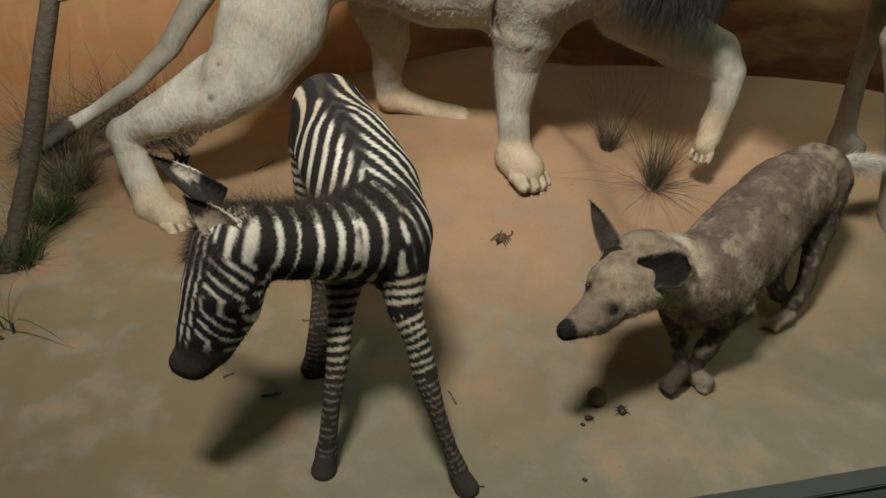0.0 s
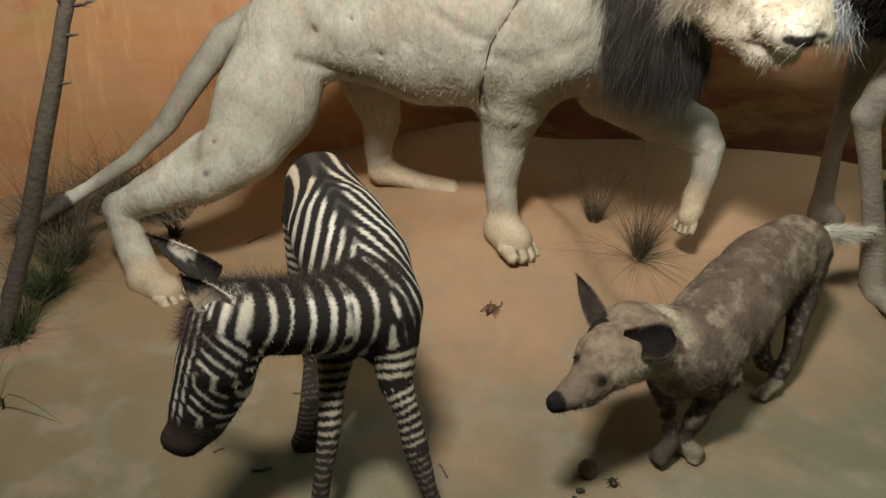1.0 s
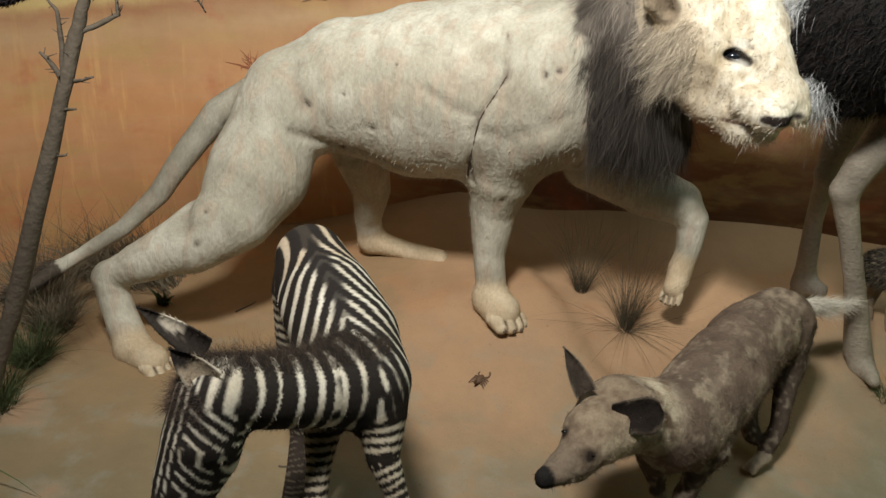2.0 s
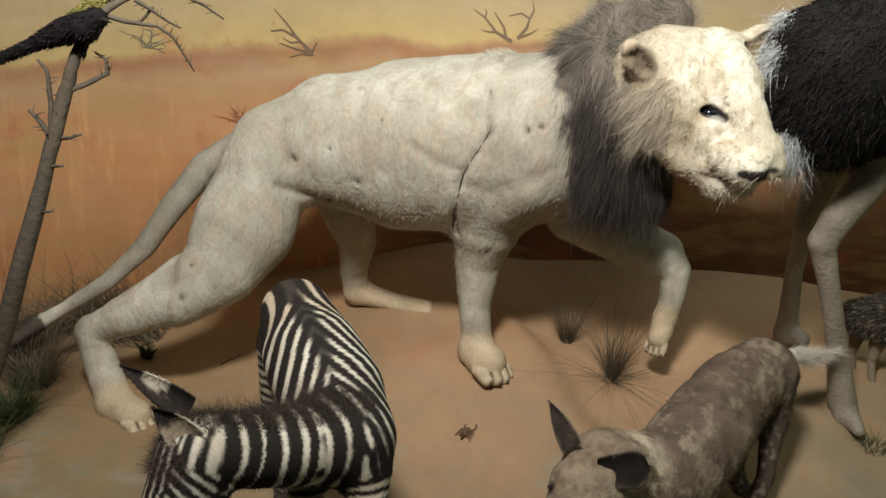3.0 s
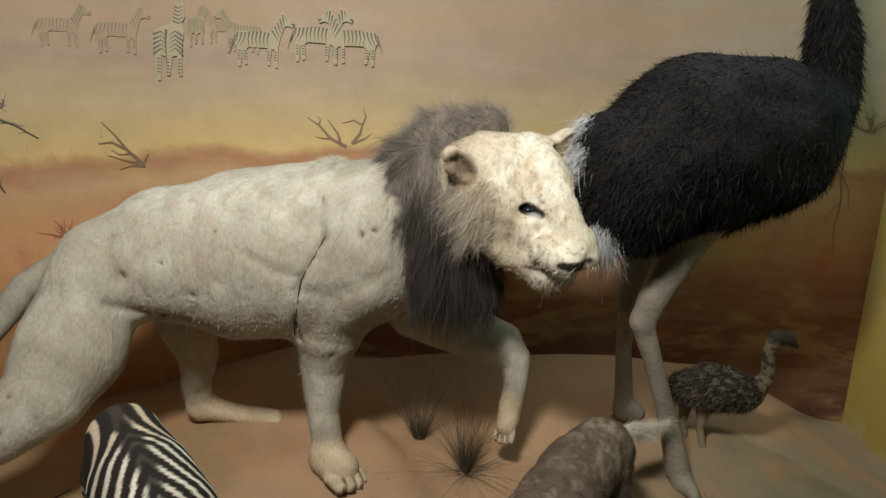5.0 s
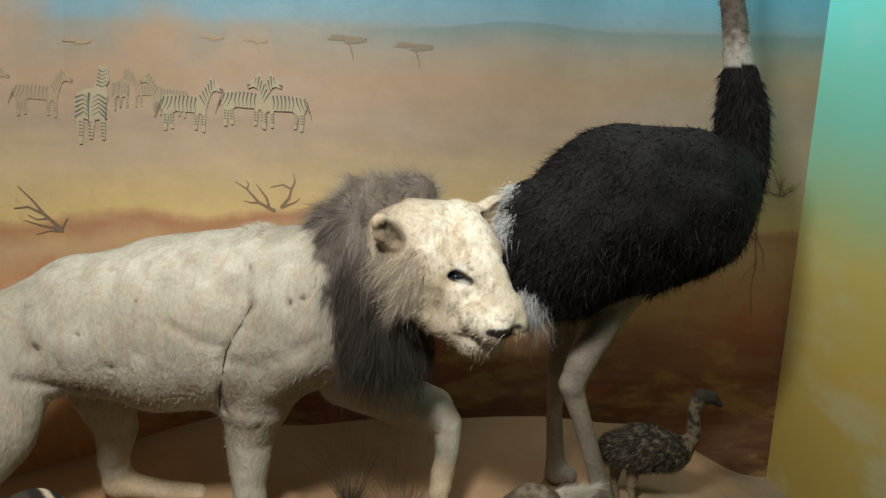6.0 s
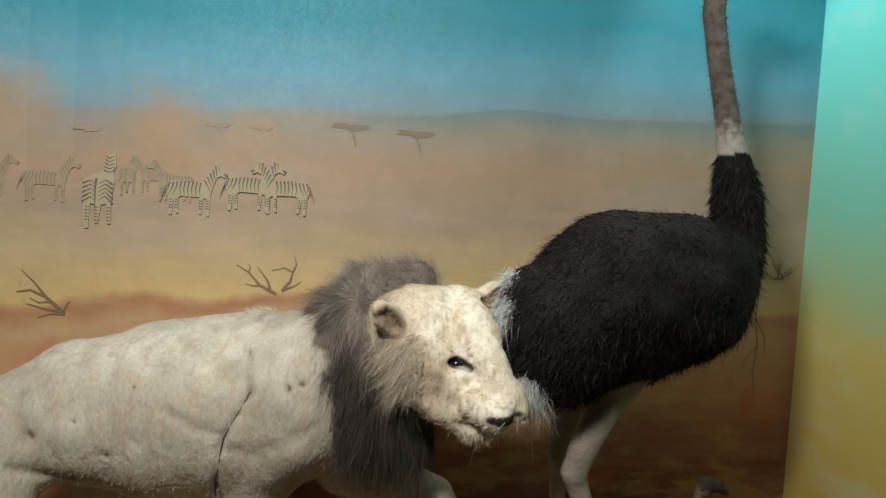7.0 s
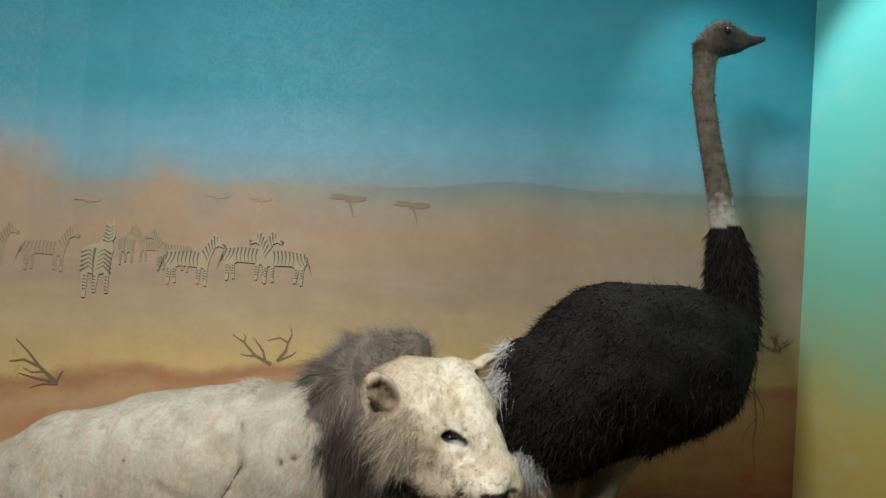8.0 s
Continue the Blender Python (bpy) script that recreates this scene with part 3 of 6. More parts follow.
    paws = np.min([v for k, v in dist.items() if "paw" in k or "toe" in k], axis=0)
    tan = blend(tan, blend((0.46, 0.35, 0.22), (0.60, 0.49, 0.34), grid_noise(verts, 22, 6)), smooth01(paws, 0.05, 0.0) * 0.9)
    for name in ("near", "far", "hind", "rear"):
        d = np.sort([dist["toe_%s_%d" % (name, k)] for k in range(4)], axis=0)
        tan = blend(tan, (0.13, 0.09, 0.06), 0.75 * smooth01(d[1] - d[0], 0.009, 0.002) * smooth01(d[0], 0.012, 0.004) * smooth01(d[1], 0.02, 0.008))
    dark = np.array((0.060, 0.050, 0.042))
    hood = np.minimum(dist["mane"], dist["crest"])
    rest = np.min([dist[key] for key in ("torso", "fore_near", "fore_far", "deltoid")], axis=0)
    ruff = smooth01(hood - rest + (grid_noise(verts, 22, 7) - 0.5) * 0.06 + (grid_noise(verts, 60, 17) - 0.5) * 0.05, 0.02, -0.03)
    dark = blend(dark, (0.20, 0.172, 0.14), 0.8 * smooth01(verts[:, 2] + 0.2 * (grid_noise(verts, 20, 23) - 0.5), 1.05, 1.28))
    col = blend(tan, dark, ruff)
    tuft = which == "tail_tuft"
    col[tuft] = (0.10, 0.083, 0.066)
    eye_ball = [(0.829, 2.545, 1.116, 0.019)]
    eye_ball_far = [(0.955, 2.585, 1.153, 0.012)]
    nose = [(0.921, 2.420, 0.991, 0.011), (0.945, 2.410, 0.988, 0.012), (0.973, 2.415, 0.989, 0.013), (1.000, 2.430, 0.997, 0.012)]
    seam = [(0.221, 2.700, 1.112, 0.002), (0.235, 2.660, 0.977, 0.002), (0.166, 2.660, 0.848, 0.002), (0.140, 2.700, 0.697, 0.002), (0.140, 2.720, 0.614, 0.002)]
    flank = [(-0.427, 2.660, 0.963, 0.002), (-0.427, 2.650, 0.902, 0.002), (-0.383, 2.640, 0.819, 0.002)]
    groin = [(-0.391, 2.600, 0.741, 0.002), (-0.324, 2.660, 0.667, 0.002), (-0.238, 2.700, 0.654, 0.002), (-0.071, 2.720, 0.622, 0.002)]
    elbow = [(0.160, 2.660, 0.812, 0.002), (0.259, 2.640, 0.802, 0.002), (0.366, 2.640, 0.841, 0.002), (0.416, 2.660, 0.885, 0.002)]
    ribline = [(-0.001, 2.640, 0.923, 0.002), (0.083, 2.630, 0.873, 0.002), (0.159, 2.640, 0.862, 0.002)]
    haunch = [(-0.697, 2.580, 0.514, 0.002), (-0.689, 2.520, 0.458, 0.002), (-0.709, 2.450, 0.445, 0.002)]
    muzzle_line = [(0.867, 2.500, 1.109, 0.001), (0.887, 2.470, 1.064, 0.001), (0.871, 2.460, 1.009, 0.001), (0.852, 2.480, 0.972, 0.001)]
    cheek_line = [(0.793, 2.530, 1.096, 0.001), (0.777, 2.530, 1.036, 0.002), (0.785, 2.540, 0.981, 0.002)]
    brow_line = [(0.768, 2.550, 1.135, 0.001), (0.809, 2.530, 1.151, 0.001), (0.857, 2.510, 1.144, 0.001)]
    holes = [(-0.171, 2.660, 0.779, 0.012), (-0.383, 2.640, 0.832, 0.011), (-0.259, 2.660, 0.878, 0.007), (0.348, 2.660, 1.001, 0.010), (0.385, 2.660, 1.010, 0.012), (-0.646, 2.400, 0.418, 0.012), (-0.647, 2.450, 0.521, 0.011), (-0.279, 2.680, 0.655, 0.016), (-0.096, 2.680, 0.978, 0.007), (0.247, 2.740, 0.581, 0.013)]
    crease_tint = (0.16, 0.12, 0.09)
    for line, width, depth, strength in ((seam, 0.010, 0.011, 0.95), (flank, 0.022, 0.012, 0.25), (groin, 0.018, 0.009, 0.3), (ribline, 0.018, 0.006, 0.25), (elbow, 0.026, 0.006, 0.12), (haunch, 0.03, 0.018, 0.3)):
        verts, col = crease(verts, normal, col, line, width, depth, crease_tint, strength)
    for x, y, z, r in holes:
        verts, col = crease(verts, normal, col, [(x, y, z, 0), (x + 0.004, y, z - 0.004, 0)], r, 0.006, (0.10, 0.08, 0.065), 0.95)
    m = Mount()
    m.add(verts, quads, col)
    # stitched seam behind the shoulder
    stitch = []
    for a, b in zip(seam[1:-1], seam[2:]):
        for k in range(7):
            p = np.array(a[:3]) + (np.array(b[:3]) - np.array(a[:3])) * k / 7
            stitch.append(verts[np.argsort(((verts - p) ** 2).sum(1))[:5]].mean(0))
    stitch = np.array(stitch)
    for _ in range(3):
        stitch[1:-1] = (stitch[:-2] + stitch[1:-1] * 2 + stitch[2:]) / 4
    m.add(*tube_path([(*(p + np.array((0, -0.0015, 0))), 0.0030 - 0.0020 * abs(k / len(stitch) - 0.6)) for k, p in enumerate(stitch)], 5), (0.075, 0.055, 0.042))
    # toes, finer than the rest, with a dark cleft between each two
    for paw in ("near", "far", "hind", "rear"):
        toes = {}
        for k in range(4):
            (ax, ay, az, ar), (bx, by, bz, br) = chains["toe_%s_%d" % (paw, k)][0]
            toes[k] = ([(ax, ay, az, ar * 0.98), (bx * 0.6 + ax * 0.4, by * 0.6 + ay * 0.4, bz * 0.6 + az * 0.4 + ar * 0.35, ar * 1.06), (bx, by, bz, br * 0.98)], 0.001)
        tv, tq = fused(toes, 0.0035, 0.001)
        d = np.sort([cone_chain(tv, toes[k][0])[0] for k in range(4)], axis=0)
        tint = blend((0.46, 0.36, 0.235), (0.64, 0.54, 0.39), grid_noise(tv, 60, 6))
        m.add(tv, tq, blend(tint, (0.10, 0.07, 0.05), 0.9 * smooth01(d[1] - d[0], 0.010, 0.002)))
        for k in range(4):
            (ax, ay, az, ar), (bx, by, bz, br) = chains["toe_%s_%d" % (paw, k)][0]
            out = np.array((bx - ax, by - ay, 0.0)) / (math.hypot(bx - ax, by - ay) + 1e-6)
            m.ball(np.array((bx, by, bz)) + out * br * 0.9 + np.array((0, 0, -br * 0.1)), br * 0.3, (0.13, 0.10, 0.075), 2, (1, 1, 1.2))
    # head, finer than the rest
    nape = [(0.588, 2.800, 1.114, 0.153), (0.720, 2.700, 1.165, 0.141)]
    cranium = [(0.733, 2.690, 1.175, 0.143), (0.841, 2.710, 1.206, 0.117)]
    cheek = [(0.751, 2.610, 1.119, 0.102), (0.832, 2.580, 1.060, 0.080)]
    bridge = [(0.866, 2.630, 1.195, 0.085), (0.921, 2.550, 1.093, 0.063), (0.954, 2.490, 1.026, 0.048)]
    pad_near = [(0.889, 2.490, 1.012, 0.053), (0.928, 2.450, 0.993, 0.046)]
    pad_far = [(0.976, 2.520, 1.032, 0.047), (0.992, 2.500, 1.002, 0.038)]
    chin = [(0.883, 2.540, 0.946, 0.047), (0.934, 2.512, 0.947, 0.041)]
    jaw = [(0.732, 2.640, 1.065, 0.098), (0.807, 2.590, 0.995, 0.072), (0.884, 2.530, 0.942, 0.046)]
    brow_near = [(0.776, 2.580, 1.153, 0.028), (0.856, 2.562, 1.166, 0.028)]
    brow_far = [(0.939, 2.630, 1.194, 0.024), (0.972, 2.660, 1.183, 0.018)]
    ear_near = [(0.669, 2.600, 1.197, 0.046), (0.625, 2.570, 1.235, 0.041), (0.603, 2.555, 1.258, 0.025)]
    ear_far = [(0.891, 2.720, 1.255, 0.053), (0.950, 2.730, 1.305, 0.037), (1.007, 2.735, 1.344, 0.011)]
    eye_near = [(0.795, 2.535, 1.122, 0.006), (0.825, 2.525, 1.122, 0.014), (0.858, 2.518, 1.108, 0.007)]
    eye_far = [(0.948, 2.570, 1.152, 0.010), (0.959, 2.580, 1.157, 0.010)]
    socket = [(0.801, 2.492, 1.121, 0.025), (0.838, 2.478, 1.122, 0.025)]
    ear_cup = [(0.645, 2.550, 1.210, 0.018), (0.622, 2.530, 1.239, 0.025)]
    ear_cup_far = [(0.915, 2.665, 1.273, 0.020), (0.976, 2.700, 1.317, 0.015)]
    mouth_corner = [(0.788, 2.548, 0.968, 0.008), (0.808, 2.530, 0.962, 0.006)]
    mouth = [(0.788, 2.548, 0.968, 0.008), (0.806, 2.530, 0.962, 0.005), (0.887, 2.475, 0.957, 0.003), (0.935, 2.450, 0.960, 0.004), (0.964, 2.445, 0.968, 0.004)]
    skull = {"nape": (nape, 0.05), "cranium": (cranium, 0.04), "cheek": (cheek, 0.03), "bridge": (bridge, 0.022), "pad_near": (pad_near, 0.015), "pad_far": (pad_far, 0.015), "chin": (chin, 0.02), "jaw": (jaw, 0.025),
             "brow_near": (brow_near, 0.015), "brow_far": (brow_far, 0.012), "ear_near": (ear_near, 0.012), "ear_far": (ear_far, 0.012)}
    hollows = [(socket, 0.02), (eye_near, 0.010), (eye_far, 0.010), (ear_cup, 0.010), (ear_cup_far, 0.008), (mouth_corner, 0.006)]
    hv, hq = fused(skull, 0.0055, 0.03, hollows)
    hn = skin_normals(hv, hq)
    hwhich, hway, _, hdist = nearest(hv, skull)
    hv = hv + hn * ((grid_noise(hv, 34, 2) - 0.5) * 0.006 + (grid_noise(hv, 12, 3) - 0.5) * 0.010)[:, None]
    face = blend((0.64, 0.56, 0.42), (0.80, 0.75, 0.62), smooth01(grid_noise(hv, 16, 6) * 0.6 + grid_noise(hv, 48, 7) * 0.4, 0.3, 0.7))
    face = blend(face, (0.40, 0.31, 0.19), 0.45 * smooth01(grid_noise(hv * np.array((1, 1, 0.45)), 85, 8), 0.55, 0.80))
    face = blend(face, (0.50, 0.40, 0.25), 0.55 * np.exp(-(np.linalg.norm((hv - np.array((0.76, 2.52, 1.10))) * np.array((1.0, 0.5, 1.0)), axis=1) / 0.06) ** 2))
    crack = np.abs(grid_noise(hv, 24, 15) - 0.5) + np.abs(grid_noise(hv, 60, 16) - 0.5) * 0.3
    face = blend(face, (0.25, 0.18, 0.12), 0.5 * smooth01(crack, 0.035, 0.010))
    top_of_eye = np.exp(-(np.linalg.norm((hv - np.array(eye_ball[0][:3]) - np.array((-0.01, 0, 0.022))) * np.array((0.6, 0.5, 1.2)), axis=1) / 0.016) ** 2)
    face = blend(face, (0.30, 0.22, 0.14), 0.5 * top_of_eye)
    face = blend(face, (0.44, 0.36, 0.26), 0.7 * smooth01(hv[:, 0] + (grid_noise(hv, 25, 19) - 0.5) * 0.06, 0.79, 0.68))
    for line, r, tint in ((eye_near, 0.011, (0.03, 0.024, 0.02)), (eye_far, 0.009, (0.03, 0.024, 0.02)), (ear_cup, 0.022, (0.085, 0.062, 0.045)), (ear_cup_far, 0.006, (0.20, 0.15, 0.09)), (mouth, 0.0055, (0.11, 0.045, 0.035))):
        d, _, _ = cone_chain(hv, line)
        face = blend(face, tint, smooth01(d, r, r * 0.25))
    for x, y, z, r in nose:
        d = np.linalg.norm((hv - np.array((x, y, z))) * np.array((0.8, 0.6, 1.4)), axis=1)
        face = blend(face, (0.035, 0.026, 0.023), smooth01(d, r * 2.1, r * 1.4))
    above = np.linalg.norm((hv - np.array(eye_ball[0][:3]) - np.array((0.012, 0, 0.034))) * np.array((0.8, 0.4, 1.3)), axis=1)
    face = blend(face, (0.82, 0.79, 0.70), 0.8 * smooth01(above, 0.024, 0.008))
    below = np.linalg.norm((hv - np.array(eye_ball[0][:3]) - np.array((0.008, 0, -0.022))) * np.array((0.7, 0.4, 1.3)), axis=1)
    face = blend(face, (0.80, 0.77, 0.68), 0.85 * smooth01(below, 0.030, 0.010))
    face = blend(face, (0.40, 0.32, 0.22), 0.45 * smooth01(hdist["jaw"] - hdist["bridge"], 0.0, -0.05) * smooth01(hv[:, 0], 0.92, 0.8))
    hv, face = crease(hv, hn, face, muzzle_line, 0.011, 0.007, (0.34, 0.26, 0.17), 0.5)
    hv, face = crease(hv, hn, face, cheek_line, 0.016, 0.008, (0.32, 0.25, 0.17), 0.5)
    hv, face = crease(hv, hn, face, brow_line, 0.006, 0.003, (0.12, 0.09, 0.065), 0.8)
    # scars over the face
    for line in ([(0.79, 2.45, 1.16), (0.84, 2.44, 1.145), (0.88, 2.42, 1.10)], [(0.72, 2.47, 1.20), (0.75, 2.47, 1.13)], [(0.93, 2.42, 1.07), (0.95, 2.40, 1.03), (0.98, 2.42, 1.04)]):
        hv, face = crease(hv, hn, face, line, 0.005, 0.002, (0.16, 0.11, 0.08), 0.6)
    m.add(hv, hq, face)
    for (x, y, z, r), pale in ((eye_ball[0], 1), (eye_ball_far[0], 1)):
        m.ball((x, y, z), r * 0.98, (0.012, 0.014, 0.018), 2, (1.3, 1, 0.66))
        # glint on the eye, made as a small pale blue blob
        m.ball((x + r * 0.35, y - r * 0.78, z - r * 0.42), r * 0.28, (0.50, 0.57, 0.64), 2, (1.9, 0.5, 0.55))
    # mane
    hairy = np.flatnonzero(ruff > 0.35)
    pick = rng.choice(hairy, 34000)
    p = verts[pick]
    droop = smooth01(1.30 - p[:, 2], -0.02, 0.16)[:, None]
    ways = normal[pick] * (0.45 - 0.15 * droop) + np.array((-0.10, 0.0, -1.0)) * droop + np.array((-0.30, 0.05, 0.25)) * (1 - droop) + rng.normal(size=(len(pick), 3)) * 0.10
    size = (0.022 + 0.085 * rng.random(len(pick)) ** 1.4) * (1 - 0.2 * (1 - droop[:, 0]))
    lock = grid_noise(p * np.array((1, 1, 0.2)), 30, 3)
    ways += (lock[:, None] - 0.5) * np.array((1.5, 0, 0.3))
    xv, xq, of = strands(p, ways, size, rng.uniform(0.0004, 0.0011, len(pick)), 0.30, rng, 4, 0.28)
    tint = blend((0.028, 0.023, 0.020), (0.42, 0.37, 0.31), np.clip(rng.random(len(pick)) ** 2 * 0.2 + 0.28 * smooth01(lock, 0.5, 0.8) * smooth01(p[:, 2], 0.85, 1.1) + smooth01(p[:, 2] + 0.25 * (lock - 0.5) + 0.3 * np.clip(p[:, 0] - 0.62, -0.3, 0), 1.02, 1.30) * 0.45, 0, 1))
    m.add(xv, xq, tint[of], 1)
    # pale cheek ruff that falls over the mane
    cheeks = np.flatnonzero((hv[:, 0] < 0.735) & (hv[:, 0] > 0.60) & (hn[:, 1] < 0.2) & (hv[:, 2] < 1.20) & (hv[:, 2] > 1.0) & np.isin(hwhich, ("nape", "jaw", "cheek", "cranium")))
    pick = rng.choice(cheeks, 9000)
    ways = hn[pick] * 0.22 + np.array((-0.55, 0, -0.75)) + rng.normal(size=(len(pick), 3)) * 0.2 + (grid_noise(hv[pick], 40, 5)[:, None] - 0.5) * np.array((1.8, 0, 0.4))
    xv, xq, of = strands(hv[pick], ways, rng.uniform(0.015, 0.065, len(pick)) * (1 - 0.7 * smooth01(hv[pick, 0], 0.66, 0.73)), rng.uniform(0.0006, 0.0013, len(pick)), 0.3, rng, 4, 0.35)
    fade = smooth01(hv[pick, 0] + 0.45 * (hv[pick, 2] - 1.1) + rng.normal(size=len(pick)) * 0.03, 0.68, 0.58)
    m.add(xv, xq, blend(blend((0.42, 0.35, 0.255), (0.70, 0.62, 0.49), rng.random(len(pick))), (0.20, 0.17, 0.135), fade)[of], 1)
    # short face nap, chin beard, whiskers
    pick = rng.choice(len(hv), 16000)
    xv, xq, of = strands(hv[pick] - hn[pick] * 0.001, hn[pick] * 0.35 + np.array((-0.5, 0.1, -0.2)) + rng.normal(size=(len(pick), 3)) * 0.25, rng.uniform(0.006, 0.014, len(pick)), np.full(len(pick), 0.0013), 0.1, rng, 2)
    m.add(xv, xq, (face[pick] * rng.uniform(0.6, 1.08, (len(pick), 1)))[of], 1)
    beard = np.flatnonzero(np.isin(hwhich, ("chin", "jaw", "pad_far")) & (hn[:, 2] < -0.35) & (hv[:, 0] > 0.84))
    pick = rng.choice(beard, 600)
    xv, xq, of = strands(hv[pick], hn[pick] * 0.3 + np.array((0.05, 0, -0.8)) + rng.normal(size=(len(pick), 3)) * 0.2, rng.uniform(0.008, 0.024, len(pick)), np.full(len(pick), 0.0013), 0.1, rng)
    m.add(xv, xq, blend((0.48, 0.42, 0.32), (0.70, 0.64, 0.52), rng.random(len(pick)))[of], 1)
    pads = np.flatnonzero((hwhich == "pad_near") & (hn[:, 1] < -0.3))
    pick = rng.choice(pads, 16)
    xv, xq, of = strands(hv[pick], np.array((-0.7, -0.5, -0.15)) + rng.normal(size=(16, 3)) * 0.2, rng.uniform(0.05, 0.09, 16), np.full(16, 0.0005), 0.25, rng, 4)
    m.add(xv, xq, (0.75, 0.72, 0.64), 1)
    # thin hair along the spine behind the mane, the body's nap, the tail's tuft
    ridge = np.flatnonzero((normal[:, 2] > 0.85) & (which == "torso") & (verts[:, 0] > 0.16) & (verts[:, 2] > 1.0))
    if len(ridge):
        pick = rng.choice(ridge, 11000)
        p = verts[pick]
        keep = rng.random(len(pick)) < smooth01(p[:, 0] + rng.normal(size=len(pick)) * 0.05, 0.18, 0.42) * smooth01(normal[pick, 2] + rng.normal(size=len(pick)) * 0.02, 0.88, 0.97)
        pick = pick[keep]
        xv, xq, of = strands(verts[pick], normal[pick] * 0.35 + np.array((-0.7, 0, 0.1)) + rng.normal(size=(len(pick), 3)) * 0.15, rng.uniform(0.012, 0.030, len(pick)) * (1 + 0.9 * smooth01(verts[pick, 0], 0.2, 0.42)), np.full(len(pick), 0.0007), 0.1, rng)
        m.add(xv, xq, blend(blend((0.16, 0.135, 0.11), (0.42, 0.36, 0.28), rng.random(len(pick))), (0.46, 0.42, 0.34), smooth01(verts[pick, 0], 0.40, 0.22))[of], 1)
    body_hide = np.flatnonzero(ruff < 0.3)
    pick = rng.choice(body_hide, 34000)
    xv, xq, of = strands(verts[pick] - normal[pick] * 0.001, normal[pick] * 0.05 + np.array((-0.35, 0, -0.6)) + rng.normal(size=(len(pick), 3)) * 0.14, rng.uniform(0.008, 0.018, len(pick)), np.full(len(pick), 0.0010), 0.05, rng, 2)
    m.add(xv, xq, (col[pick] * rng.uniform(0.6, 1.12, (len(pick), 1)))[of], 1)
    pick = rng.choice(np.flatnonzero(tuft), 700)
    xv, xq, of = strands(verts[pick], normal[pick] * 0.3 + np.array((-0.8, -0.1, -0.3)), rng.uniform(0.03, 0.07, len(pick)), np.full(len(pick), 0.002), 0.2, rng)
    m.add(xv, xq, (0.085, 0.07, 0.055), 1)
    return m.finish("lion_mount", [HIDE, MANE_HAIR, GLASS_EYE], "mounted lion with pale tan hide and dark mane striding on sand", "mounted lion")


